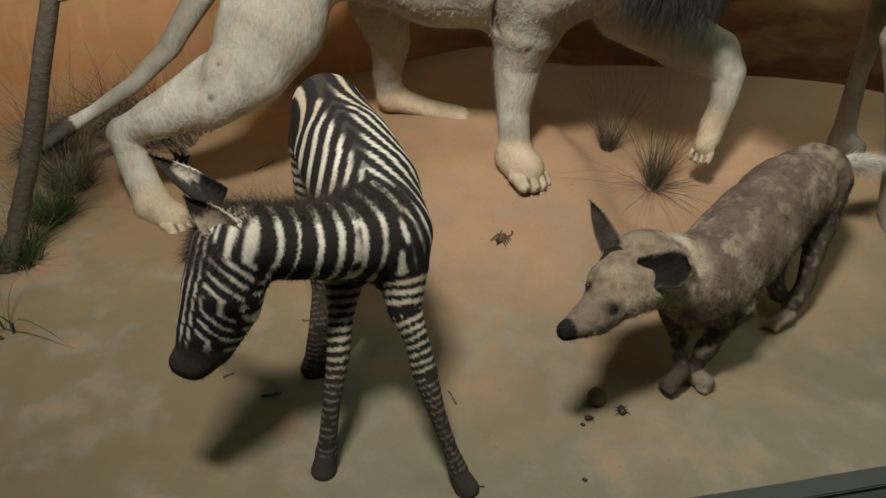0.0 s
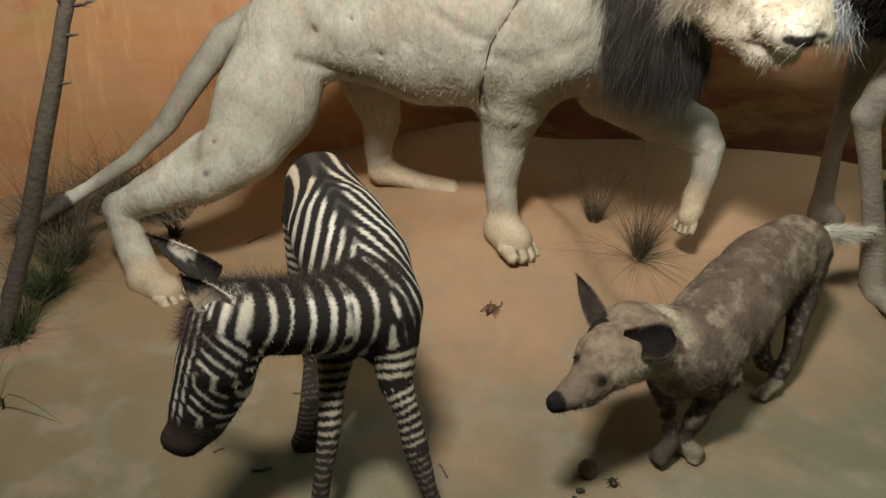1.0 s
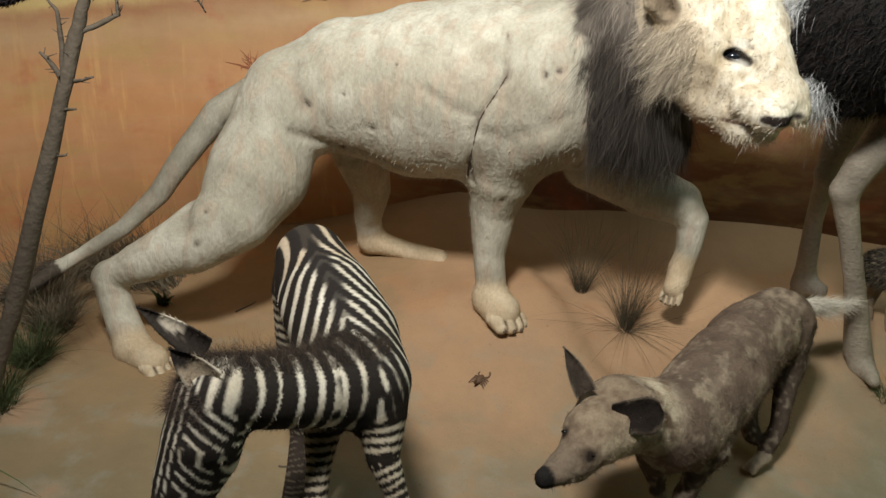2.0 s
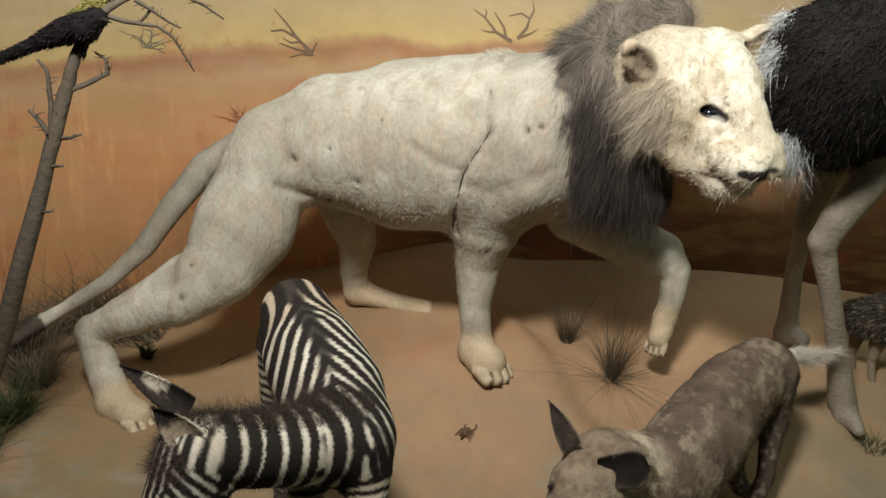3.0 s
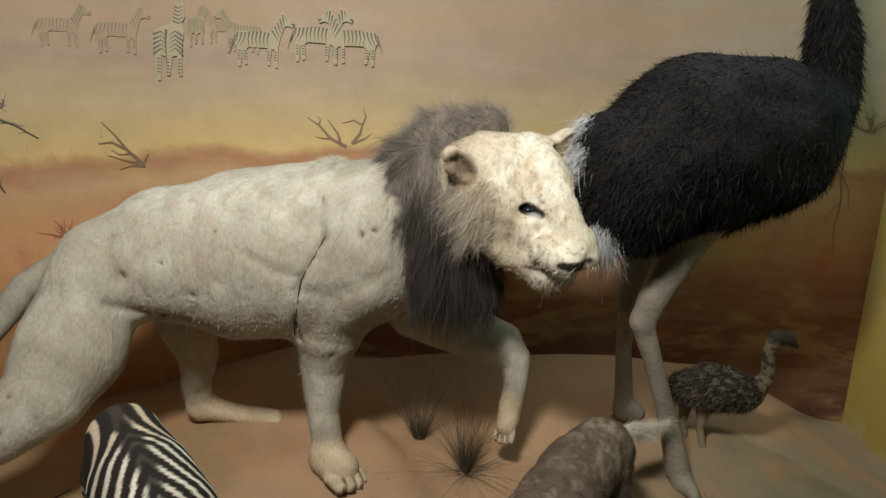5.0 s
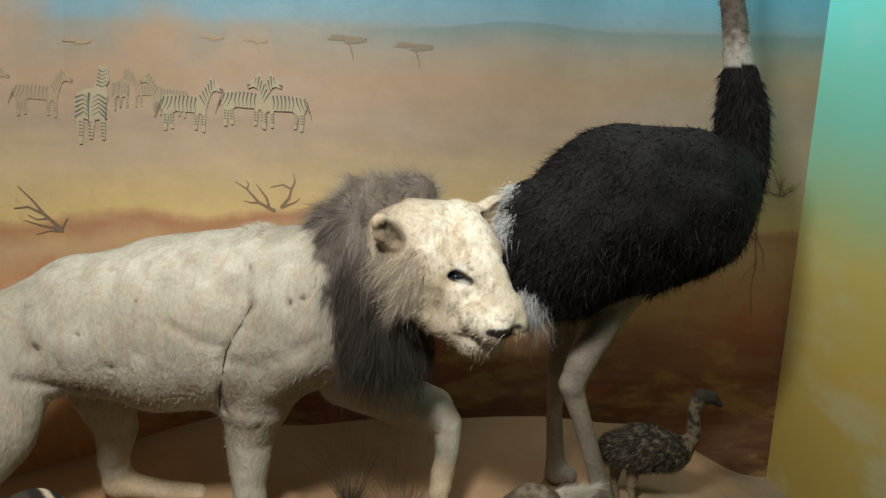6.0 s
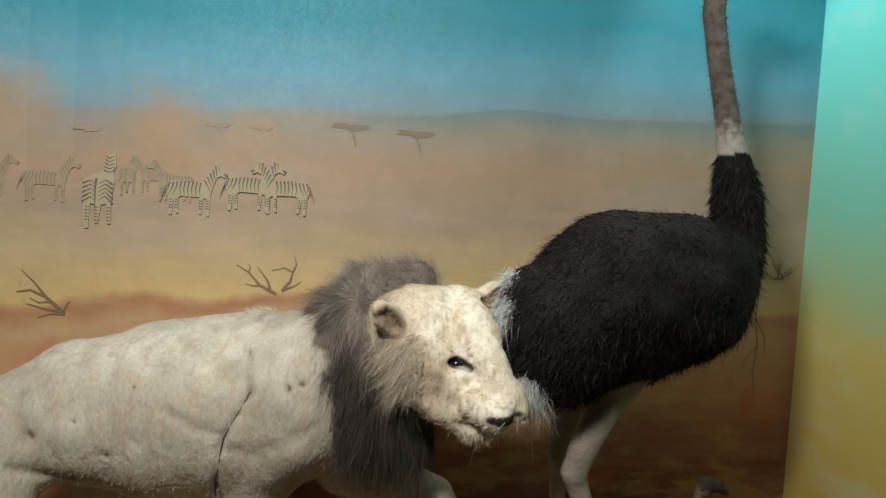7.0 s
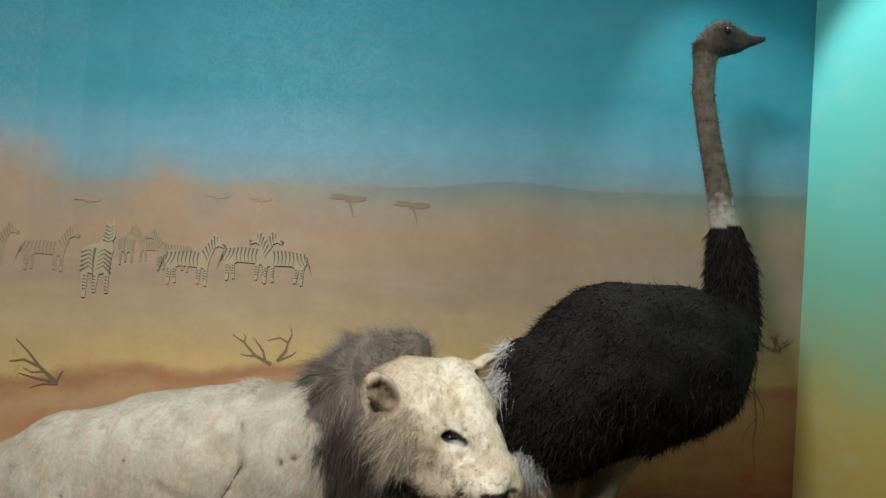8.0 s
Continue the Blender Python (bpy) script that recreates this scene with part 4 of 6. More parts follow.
def zebra():
    rng = np.random.default_rng(5)
    barrel = [(-0.141, 2.060, 0.605, 0.086), (-0.059, 1.950, 0.559, 0.114), (0.021, 1.860, 0.519, 0.118), (0.091, 1.760, 0.484, 0.098)]
    neck = [(0.084, 1.740, 0.502, 0.091), (0.027, 1.660, 0.521, 0.079), (-0.045, 1.580, 0.551, 0.071), (-0.105, 1.520, 0.584, 0.064)]
    head = [(-0.130, 1.500, 0.573, 0.063), (-0.140, 1.470, 0.503, 0.064), (-0.163, 1.440, 0.427, 0.049), (-0.179, 1.420, 0.363, 0.036)]
    jaw = [(-0.113, 1.510, 0.519, 0.052), (-0.116, 1.490, 0.453, 0.045), (-0.152, 1.450, 0.380, 0.039)]
    lid = [(-0.140, 1.425, 0.523, 0.015), (-0.115, 1.430, 0.516, 0.015)]
    slit = [(-0.182, 1.375, 0.384, 0.003), (-0.147, 1.372, 0.386, 0.003), (-0.121, 1.390, 0.398, 0.003)]
    nose_hole = [(-0.176, 1.375, 0.394, 0.005), (-0.168, 1.375, 0.401, 0.004)]
    nostril = [(-0.197, 1.405, 0.364, 0.023), (-0.172, 1.405, 0.360, 0.023)]
    fore_r = [(0.142, 1.720, 0.427, 0.054), (0.160, 1.680, 0.363, 0.036), (0.196, 1.650, 0.308, 0.025), (0.223, 1.620, 0.249, 0.027), (0.260, 1.590, 0.172, 0.018), (0.298, 1.570, 0.091, 0.016), (0.319, 1.560, 0.045, 0.022)]
    hoof_r = [(0.323, 1.555, 0.037, 0.021), (0.344, 1.550, 0.001, 0.028)]
    fore_l = [(0.019, 1.700, 0.385, 0.041), (0.025, 1.660, 0.325, 0.027), (0.034, 1.610, 0.250, 0.024), (0.035, 1.560, 0.164, 0.019), (0.034, 1.530, 0.081, 0.020), (0.032, 1.525, 0.049, 0.025)]
    hoof_l = [(0.033, 1.520, 0.046, 0.022), (0.030, 1.510, 0.006, 0.029)]
    hind_l = [(-0.146, 2.020, 0.526, 0.076), (-0.141, 1.960, 0.338, 0.048), (-0.113, 1.920, 0.179, 0.032), (-0.103, 1.840, 0.116, 0.024), (-0.103, 1.800, 0.046, 0.024), (-0.109, 1.790, 0.021, 0.026)]
    hind_r = [(-0.069, 1.980, 0.557, 0.073), (-0.065, 1.930, 0.371, 0.046), (-0.062, 1.900, 0.205, 0.031), (-0.062, 1.860, 0.109, 0.024), (-0.060, 1.820, 0.030, 0.024), (-0.060, 1.810, 0.010, 0.026)]
    chains = {"barrel": (barrel, None), "neck": (neck, 0.05), "head": (head, 0.03), "jaw": (jaw, 0.03), "lid": (lid, 0.008), "nostril": (nostril, 0.02), "fore_r": (fore_r, 0.03),
              "hoof_r": (hoof_r, 0.006), "fore_l": (fore_l, 0.03), "hoof_l": (hoof_l, 0.006), "hind_l": (hind_l, 0.04), "hind_r": (hind_r, 0.04)}
    verts, quads = fused(chains, 0.0055, 0.05, [(slit, 0.005), (nose_hole, 0.004)])
    normal = skin_normals(verts, quads)
    which, part_way, run, dist = nearest(verts, chains)
    wob = (grid_noise(verts, 11, 2) - 0.5) * 2.4 + (grid_noise(verts, 38, 3) - 0.5) * 0.6
    axis = np.array(barrel)
    d = axis[-1, :3] - axis[0, :3]
    side = np.cross(d, (0, 0, 1))
    side /= np.linalg.norm(side)
    off = (verts - axis[0, :3]) @ side - 0.02
    b = which == "barrel"
    tip, top = np.array(head[-1][:3]), np.array(head[0][:3])
    along = (tip - top) / np.linalg.norm(tip - top)
    across = np.array((1.0, 0.15, 0.0)) - along * along[0]
    across /= np.linalg.norm(across)
    lean = (verts - top) @ across + 0.008
    # stripes: round the trunk, neck and legs, sweeping back beside the spine, lengthwise down the face
    waves, weights = 0.0, 1e-6
    tilt = (verts[:, 0] * 0.6 + verts[:, 1] * 0.5)
    for key, period, bias in (("barrel", 0.0, -0.42), ("neck", 0.042, -0.58), ("head", 0.023, -0.62), ("jaw", 0.022, -0.42), ("fore_r", 0.023, -0.52), ("fore_l", 0.023, -0.66), ("hind_l", 0.023, -0.7), ("hind_r", 0.023, -0.7)):
        dd, s, _ = cone_chain(verts, chains[key][0])
        w = np.exp(-np.clip(dd, -0.02, None) / 0.014)
        if key == "barrel":
            s = (verts - axis[0, :3]) @ d / np.linalg.norm(d)
            croup = smooth01(s, 0.16, 0.02)
            turn = np.abs(off) / (0.034 + 0.006 * croup) - s / 0.062 * (1 - croup)
        elif key == "head":
            face = smooth01(lean + (grid_noise(verts, 30, 9) - 0.5) * 0.004, 0.0, 0.006)
            turn = s / period - lean * 30
        elif key in ("neck", "jaw"):
            turn = s / period + tilt * (0 if key == "neck" else 9)
        else:
            turn = s / period * (1 + 0.8 * s) + tilt * 9
        ripple = np.sin(2 * math.pi * turn + wob * (0.9 if key in ("neck", "head") else 0.85 if key == "barrel" else 1.25 if key == "jaw" else 1.6))
        if key == "head":
            ripple = ripple * face + np.sin(2 * math.pi * lean / 0.0155 + wob * 0.5) * (1 - face)
        if key.startswith(("fore", "hind")):
            bias = 0.05 - 0.75 * smooth01(s, 0.03, 0.26)
        waves = waves + w * (ripple + bias)
        weights = weights + w
    light = smooth01(waves / weights + (grid_noise(verts, 120, 71) - 0.5) * 0.12, -0.16, 0.2)
    ridge = smooth01(np.abs(off) + (grid_noise(verts, 30, 27) - 0.5) * 0.02, 0.030, 0.014) * smooth01(normal[:, 2], 0.2, 0.5) * b * smooth01(part_way, 0.85, 0.6)
    light = light * (1 - 0.95 * ridge)
    cream = blend((0.50, 0.44, 0.34), (0.74, 0.70, 0.60), grid_noise(verts, 20, 5))
    cream = blend(cream, (0.46, 0.34, 0.22), 0.6 * (b & (part_way < 0.3)))
    col = blend(np.tile((0.022, 0.018, 0.016), (len(verts), 1)), cream, light)
    legs = np.isin(which, ("fore_r", "fore_l", "hind_l", "hind_r"))
    col[legs] = col[legs] * np.array((0.72, 0.68, 0.62))
    col[legs] = blend(col[legs], (0.05, 0.038, 0.03), smooth01(part_way[legs], 0.25, 0.7) * 0.74)
    for key in ("head",):
        w = which == key
        col[w] = blend(col[w], (0.045, 0.032, 0.026), smooth01(part_way[w], 0.66, 0.86))
    w = (which == "jaw")
    col[w] = blend(col[w], (0.05, 0.038, 0.03), smooth01(part_way[w], 0.8, 1.0))
    for key in ("hoof_r", "hoof_l"):
        col[which == key] = (0.06, 0.05, 0.042)
    col[which == "lid"] = (0.13, 0.10, 0.075)
    col[which == "nostril"] = (0.040, 0.029, 0.023)
    m = Mount()
    # thin cupped ears: a pale inner side, and a black back with a white patch
    for root, tip, across, wide, cup, turned in (((-0.103, 1.470, 0.628), (-0.179, 1.475, 0.685), (0.6, 0.3, 0.7), 0.044, 0.016, True), ((-0.143, 1.530, 0.655), (-0.277, 1.540, 0.717), (0.6, 0.3, 0.7), 0.038, 0.012, False)):
        ev, ef, eu, ew, front = leaf_ear(root, tip, across, wide, cup, 0.8)
        speck = (grid_noise(ev, 90, 13) - 0.5) * 0.2
        if turned:
            tint = blend(blend((0.20, 0.155, 0.11), (0.44, 0.37, 0.27), grid_noise(ev, 60, 7)), (0.62, 0.56, 0.46), smooth01(np.abs(ew) + speck, 0.75, 0.95) * smooth01(eu, 0.6, 0.3))
            tint = blend(tint, (0.022, 0.018, 0.016), smooth01(eu + speck, 0.55, 0.68))
        else:
            tint = blend(np.tile((0.03, 0.024, 0.02), (len(ev), 1)), (0.58, 0.52, 0.42), smooth01(eu + speck, 0.36, 0.42) * smooth01(eu + speck, 0.66, 0.60) * smooth01(ew + speck, -0.5, -0.1))
        m.add(ev, ef, tint)
        pick = rng.choice(len(ev), 1300)
        hv, hq, of = strands(ev[pick], (np.array(tip) - np.array(root)) * 5 + rng.normal(size=(len(pick), 3)) * 0.35, rng.uniform(0.004, 0.011, len(pick)), np.full(len(pick), 0.0006), 0.1, rng, 2)
        m.add(hv, hq, (tint[pick] * rng.uniform(0.7, 1.3, (len(pick), 1)))[of], 0)
    m.add(verts, quads, col)
    # upright crest along the neck, and the forelock
    crest = np.flatnonzero((which == "neck") & (normal[:, 2] > 0.8) & (normal[:, 1] > -0.45))
    pick = rng.choice(crest, 13000)
    hv, hq, of = strands(verts[pick], normal[pick] * 0.6 + np.array((-0.75, 0.55, 0.0)) + (grid_noise(verts[pick], 60, 61)[:, None] - 0.5) * np.array((1.0, 0.6, 0.2)) + rng.normal(size=(len(pick), 3)) * 0.2, rng.uniform(0.008, 0.032, len(pick)), rng.uniform(0.0004, 0.0008, len(pick)), 0.5, rng, 3, 0.7)
    m.add(hv, hq, blend((0.022, 0.018, 0.016), (0.13, 0.095, 0.07), rng.random(len(pick)) ** 2)[of], 0)
    poll = np.flatnonzero((dist["head"] < 0.004) & (part_way < 0.15) & (normal[:, 2] > 0.2))
    if len(poll):
        pick = rng.choice(poll, 1500)
        hv, hq, of = strands(verts[pick], normal[pick] * 0.4 + np.array((-0.6, -0.2, 0.1)) + rng.normal(size=(len(pick), 3)) * 0.25, rng.uniform(0.010, 0.026, len(pick)), np.full(len(pick), 0.0006), 0.6, rng, 3, 0.5)
        m.add(hv, hq, blend((0.03, 0.024, 0.022), (0.13, 0.09, 0.07), rng.random(len(pick)))[of], 0)
    # a short nap all over
    pick = rng.choice(len(verts), 22000)
    hv, hq, of = strands(verts[pick] - normal[pick] * 0.0015, normal[pick] * 0.22 + np.array((0, 0, -0.6)) + rng.normal(size=(len(pick), 3)) * 0.2, rng.uniform(0.005, 0.011, len(pick)), np.full(len(pick), 0.0008), 0.1, rng, 2)
    m.add(hv, hq, col[pick][of], 0)
    return m.finish("zebra_foal_mount", [STRIPED, GLASS_EYE], "mounted zebra foal, black and cream stripes, standing on sand", "mounted zebra")


def wild_dog():
    rng = np.random.default_rng(7)
    head = [(0.637, 1.950, 0.372, 0.085), (0.592, 1.870, 0.369, 0.072), (0.555, 1.800, 0.342, 0.046), (0.497, 1.735, 0.339, 0.026)]
    neck = [(0.663, 1.980, 0.365, 0.081), (0.759, 2.060, 0.321, 0.090)]
    body = [(0.795, 2.080, 0.281, 0.108), (0.911, 2.260, 0.308, 0.120), (1.023, 2.460, 0.352, 0.106), (1.118, 2.580, 0.369, 0.093)]
    fore_r = [(0.887, 2.100, 0.215, 0.057), (0.867, 2.060, 0.151, 0.027), (0.847, 2.050, 0.069, 0.020), (0.832, 2.040, 0.035, 0.023)]
    paw_r = [(0.834, 2.040, 0.025, 0.026), (0.867, 2.020, 0.021, 0.029)]
    fore_l = [(0.751, 2.040, 0.230, 0.039), (0.776, 2.020, 0.144, 0.021), (0.799, 2.000, 0.072, 0.021)]
    paw_l = [(0.798, 1.990, 0.061, 0.024), (0.777, 1.970, 0.039, 0.026)]
    hind_r = [(1.148, 2.560, 0.344, 0.068), (1.158, 2.500, 0.257, 0.042), (1.150, 2.450, 0.187, 0.025), (1.143, 2.405, 0.109, 0.020), (1.113, 2.360, 0.051, 0.017)]
    paw_hind_r = [(1.111, 2.350, 0.040, 0.020), (1.080, 2.325, 0.016, 0.022)]
    hind_l = [(1.096, 2.580, 0.236, 0.083), (1.057, 2.480, 0.172, 0.043), (1.057, 2.430, 0.126, 0.028), (1.079, 2.400, 0.071, 0.024)]
    tail = [(1.187, 2.660, 0.389, 0.020), (1.285, 2.720, 0.368, 0.015), (1.370, 2.770, 0.374, 0.006)]
    lips = [(0.498, 1.715, 0.327, 0.002), (0.567, 1.755, 0.324, 0.003), (0.623, 1.800, 0.331, 0.003)]
    dogeye = [(0.579, 1.800, 0.367, 0.011), (0.504, 1.830, 0.402, 0.009)]
    chains = {"head": (head, 0.04), "neck": (neck, 0.05), "body": (body, None), "fore_r": (fore_r, 0.03), "paw_r": (paw_r, 0.015),
              "fore_l": (fore_l, 0.03), "paw_l": (paw_l, 0.015), "hind_r": (hind_r, 0.03), "paw_hind_r": (paw_hind_r, 0.015), "hind_l": (hind_l, 0.03), "tail": (tail, 0.02)}
    for key, paw in (("r", paw_r), ("l", paw_l), ("h", paw_hind_r)):
        tip, heel = np.array(paw[-1]), np.array(paw[0])
        way = (tip - heel)[:3] * np.array((1, 1, 0))
        way /= np.linalg.norm(way)
        over = np.cross(way, (0, 0, 1))
        for k, o in enumerate((-0.8, -0.27, 0.27, 0.8)):
            a = tip[:3] + over * o * tip[3] - np.array((0, 0, tip[3] * 0.3))
            chains["paw_%s%d" % (key, k)] = ([(*a, tip[3] * 0.36), (*(a + way * tip[3] * (0.9 - 0.3 * abs(o))), tip[3] * 0.3)], 0.004)
    verts, quads = fused(chains, 0.006, 0.045, [(lips, 0.004)])
    normal = skin_normals(verts, quads)
    which, part_way, run, dist = nearest(verts, chains)
    verts = verts + normal * ((grid_noise(verts, 30, 3) - 0.5) * 0.008 + (grid_noise(verts, 12, 9) - 0.5) * 0.012)[:, None]
    brown = blend((0.085, 0.062, 0.047), (0.175, 0.128, 0.096), grid_noise(verts, 22, 1) * 0.6 + grid_noise(verts, 70, 2) * 0.4)
    streak = verts * np.array((1.0, 0.55, 0.8)) + (grid_noise(verts, 40, 33)[:, None] - 0.5) * 0.02
    patch = grid_noise(streak, 26, 11) * 0.45 + grid_noise(streak, 70, 12) * 0.35 + grid_noise(streak, 9, 13) * 0.2
    col = blend(brown, (0.42, 0.345, 0.25), smooth01(patch + (grid_noise(verts, 150, 41) - 0.5) * 0.2, 0.48, 0.80) * 0.52)
    face = blend((0.44, 0.355, 0.25), (0.15, 0.105, 0.072), smooth01(grid_noise(verts, 14, 21) * 0.5 + grid_noise(verts, 80, 22) * 0.5, 0.32, 0.75))
    closeness = np.exp(-np.clip(np.minimum(dist["head"], dist["neck"]), 0, None) / 0.012) * np.where(which == "head", 1.0, np.where(which == "neck", 1.0, 0.0))
    fade = np.where(which == "neck", smooth01(part_way, 1.0, 0.45), 1.0)
    face = np.where((which == "neck")[:, None], blend(face, (0.56, 0.48, 0.36), 0.7 * smooth01(grid_noise(verts * np.array((1, 1, 0.6)), 40, 51), 0.3, 0.6)), face)
    col = blend(col, face, closeness * fade)
    w = which == "head"
    crown = smooth01(normal[:, 2], 0.25, 0.8)
    col[w] = blend(col[w], (0.17, 0.12, 0.082), 0.6 * crown[w])
    col[w] = blend(col[w], (0.19, 0.145, 0.11), 0.7 * smooth01(part_way[w], 0.45, 0.8))
    col[w] = blend(col[w], (0.02, 0.018, 0.017), smooth01(part_way[w], 0.955, 0.985))
    for key in ("fore_r", "fore_l", "hind_r", "hind_l"):
        w = which == key
        col[w] = blend((0.07, 0.052, 0.04), (0.34, 0.285, 0.215), smooth01(grid_noise(verts[w], 34, 15) * 0.4 + grid_noise(verts[w], 90, 16) * 0.6, 0.5, 0.75) * 0.6)
    pale_paw = np.array([k.startswith(("paw_r", "paw_h")) for k in which])
    dark_paw = np.array([k.startswith("paw_l") for k in which])
    col[pale_paw] = blend((0.14, 0.11, 0.08), (0.38, 0.32, 0.24), grid_noise(verts[pale_paw], 60, 31))
    col[dark_paw] = (0.075, 0.058, 0.045)
    w = which == "tail"
    col[w] = blend((0.12, 0.09, 0.07), (0.72, 0.68, 0.58), smooth01(part_way[w], 0.05, 0.2))
    m = Mount()
    for x, y, z, r in dogeye:
        r = r * 0.85
        at = verts[np.argmin(((verts - np.array((x, y, z))) ** 2).sum(1))]
        d = np.linalg.norm(verts - at, axis=1)
        col = blend(col, (0.07, 0.05, 0.036), 0.75 * smooth01(np.linalg.norm((verts - at - np.array((-0.004, 0, 0.002))) * np.array((0.55, 0.8, 1.0)), axis=1), r * 2.4, r * 1.0))
        col = blend(col, (0.03, 0.022, 0.018), smooth01(d, r * 1.7, r * 0.9))
        m.ball(at + np.array((0, 0.007, -0.001)), r * 0.85, (0.010, 0.007, 0.006), 1, (1.35, 0.8, 0.62))
    m.add(verts, quads, col)
    # thin cupped ears, one pricked and one turned out
    for root, tip, across, wide, cup, blunt, back_tone in (((0.564, 1.900, 0.452), (0.503, 1.925, 0.546), (0.80, 0.45, 0.25), 0.036, 0.016, 0.9, (0.26, 0.205, 0.15)), ((0.625, 1.865, 0.429), (0.733, 1.880, 0.447), (0.10, 0.30, 1.0), 0.044, 0.012, 0.35, (0.13, 0.095, 0.07))):
        ev, ef, eu, ew, front = leaf_ear(root, tip, across, wide, cup, blunt)
        inner = blend((0.018, 0.014, 0.012), (0.30, 0.24, 0.175), smooth01(np.abs(ew) + (grid_noise(ev, 90, 3) - 0.5) * 0.3, 0.78, 1.0) * (0.8 if blunt > 0.5 else 0.45))
        inner = blend(inner, (0.16, 0.125, 0.095), (0.55 if blunt > 0.5 else 0.05) * grid_noise(ev, 45, 9))
        etint = np.where(front[:, None], inner, np.tile(back_tone, (len(ev), 1)))
        m.add(ev, ef, etint)
        pick = rng.choice(len(ev), 900)
        hv, hq, of = strands(ev[pick], (np.array(tip) - np.array(root)) * 6 + rng.normal(size=(len(pick), 3)) * 0.35, rng.uniform(0.004, 0.010, len(pick)), np.full(len(pick), 0.0007), 0.1, rng, 2)
        m.add(hv, hq, (etint[pick] * rng.uniform(0.7, 1.5, (len(pick), 1)))[of], 0)
    pick = rng.choice(len(verts), 36000)
    rear = np.array((0.45, 0.6, -0.45))
    hv, hq, of = strands(verts[pick] - normal[pick] * 0.001, normal[pick] * 0.2 + rear * 0.7 + rng.normal(size=(len(pick), 3)) * 0.2, rng.uniform(0.007, 0.017, len(pick)), np.full(len(pick), 0.0009), 0.1, rng, 2)
    m.add(hv, hq, (col[pick] * rng.uniform(0.45, 1.6, (len(pick), 1)))[of], 0)
    pick = rng.choice(np.flatnonzero((which == "tail") & (part_way > 0.1)), 1500)
    hv, hq, of = strands(verts[pick], normal[pick] * 0.3 + np.array((0.9, 0.35, 0.0)) + rng.normal(size=(len(pick), 3)) * 0.16, rng.uniform(0.02, 0.07, len(pick)), np.full(len(pick), 0.0010), 0.2, rng)
    m.add(hv, hq, blend((0.55, 0.5, 0.42), (0.8, 0.76, 0.68), rng.random(len(pick)))[of], 0)
    return m.finish("wild_dog_mount", [DOG_FUR, GLASS_EYE], "mounted wild dog with mottled brown and cream fur, crouching on sand", "mounted dog")


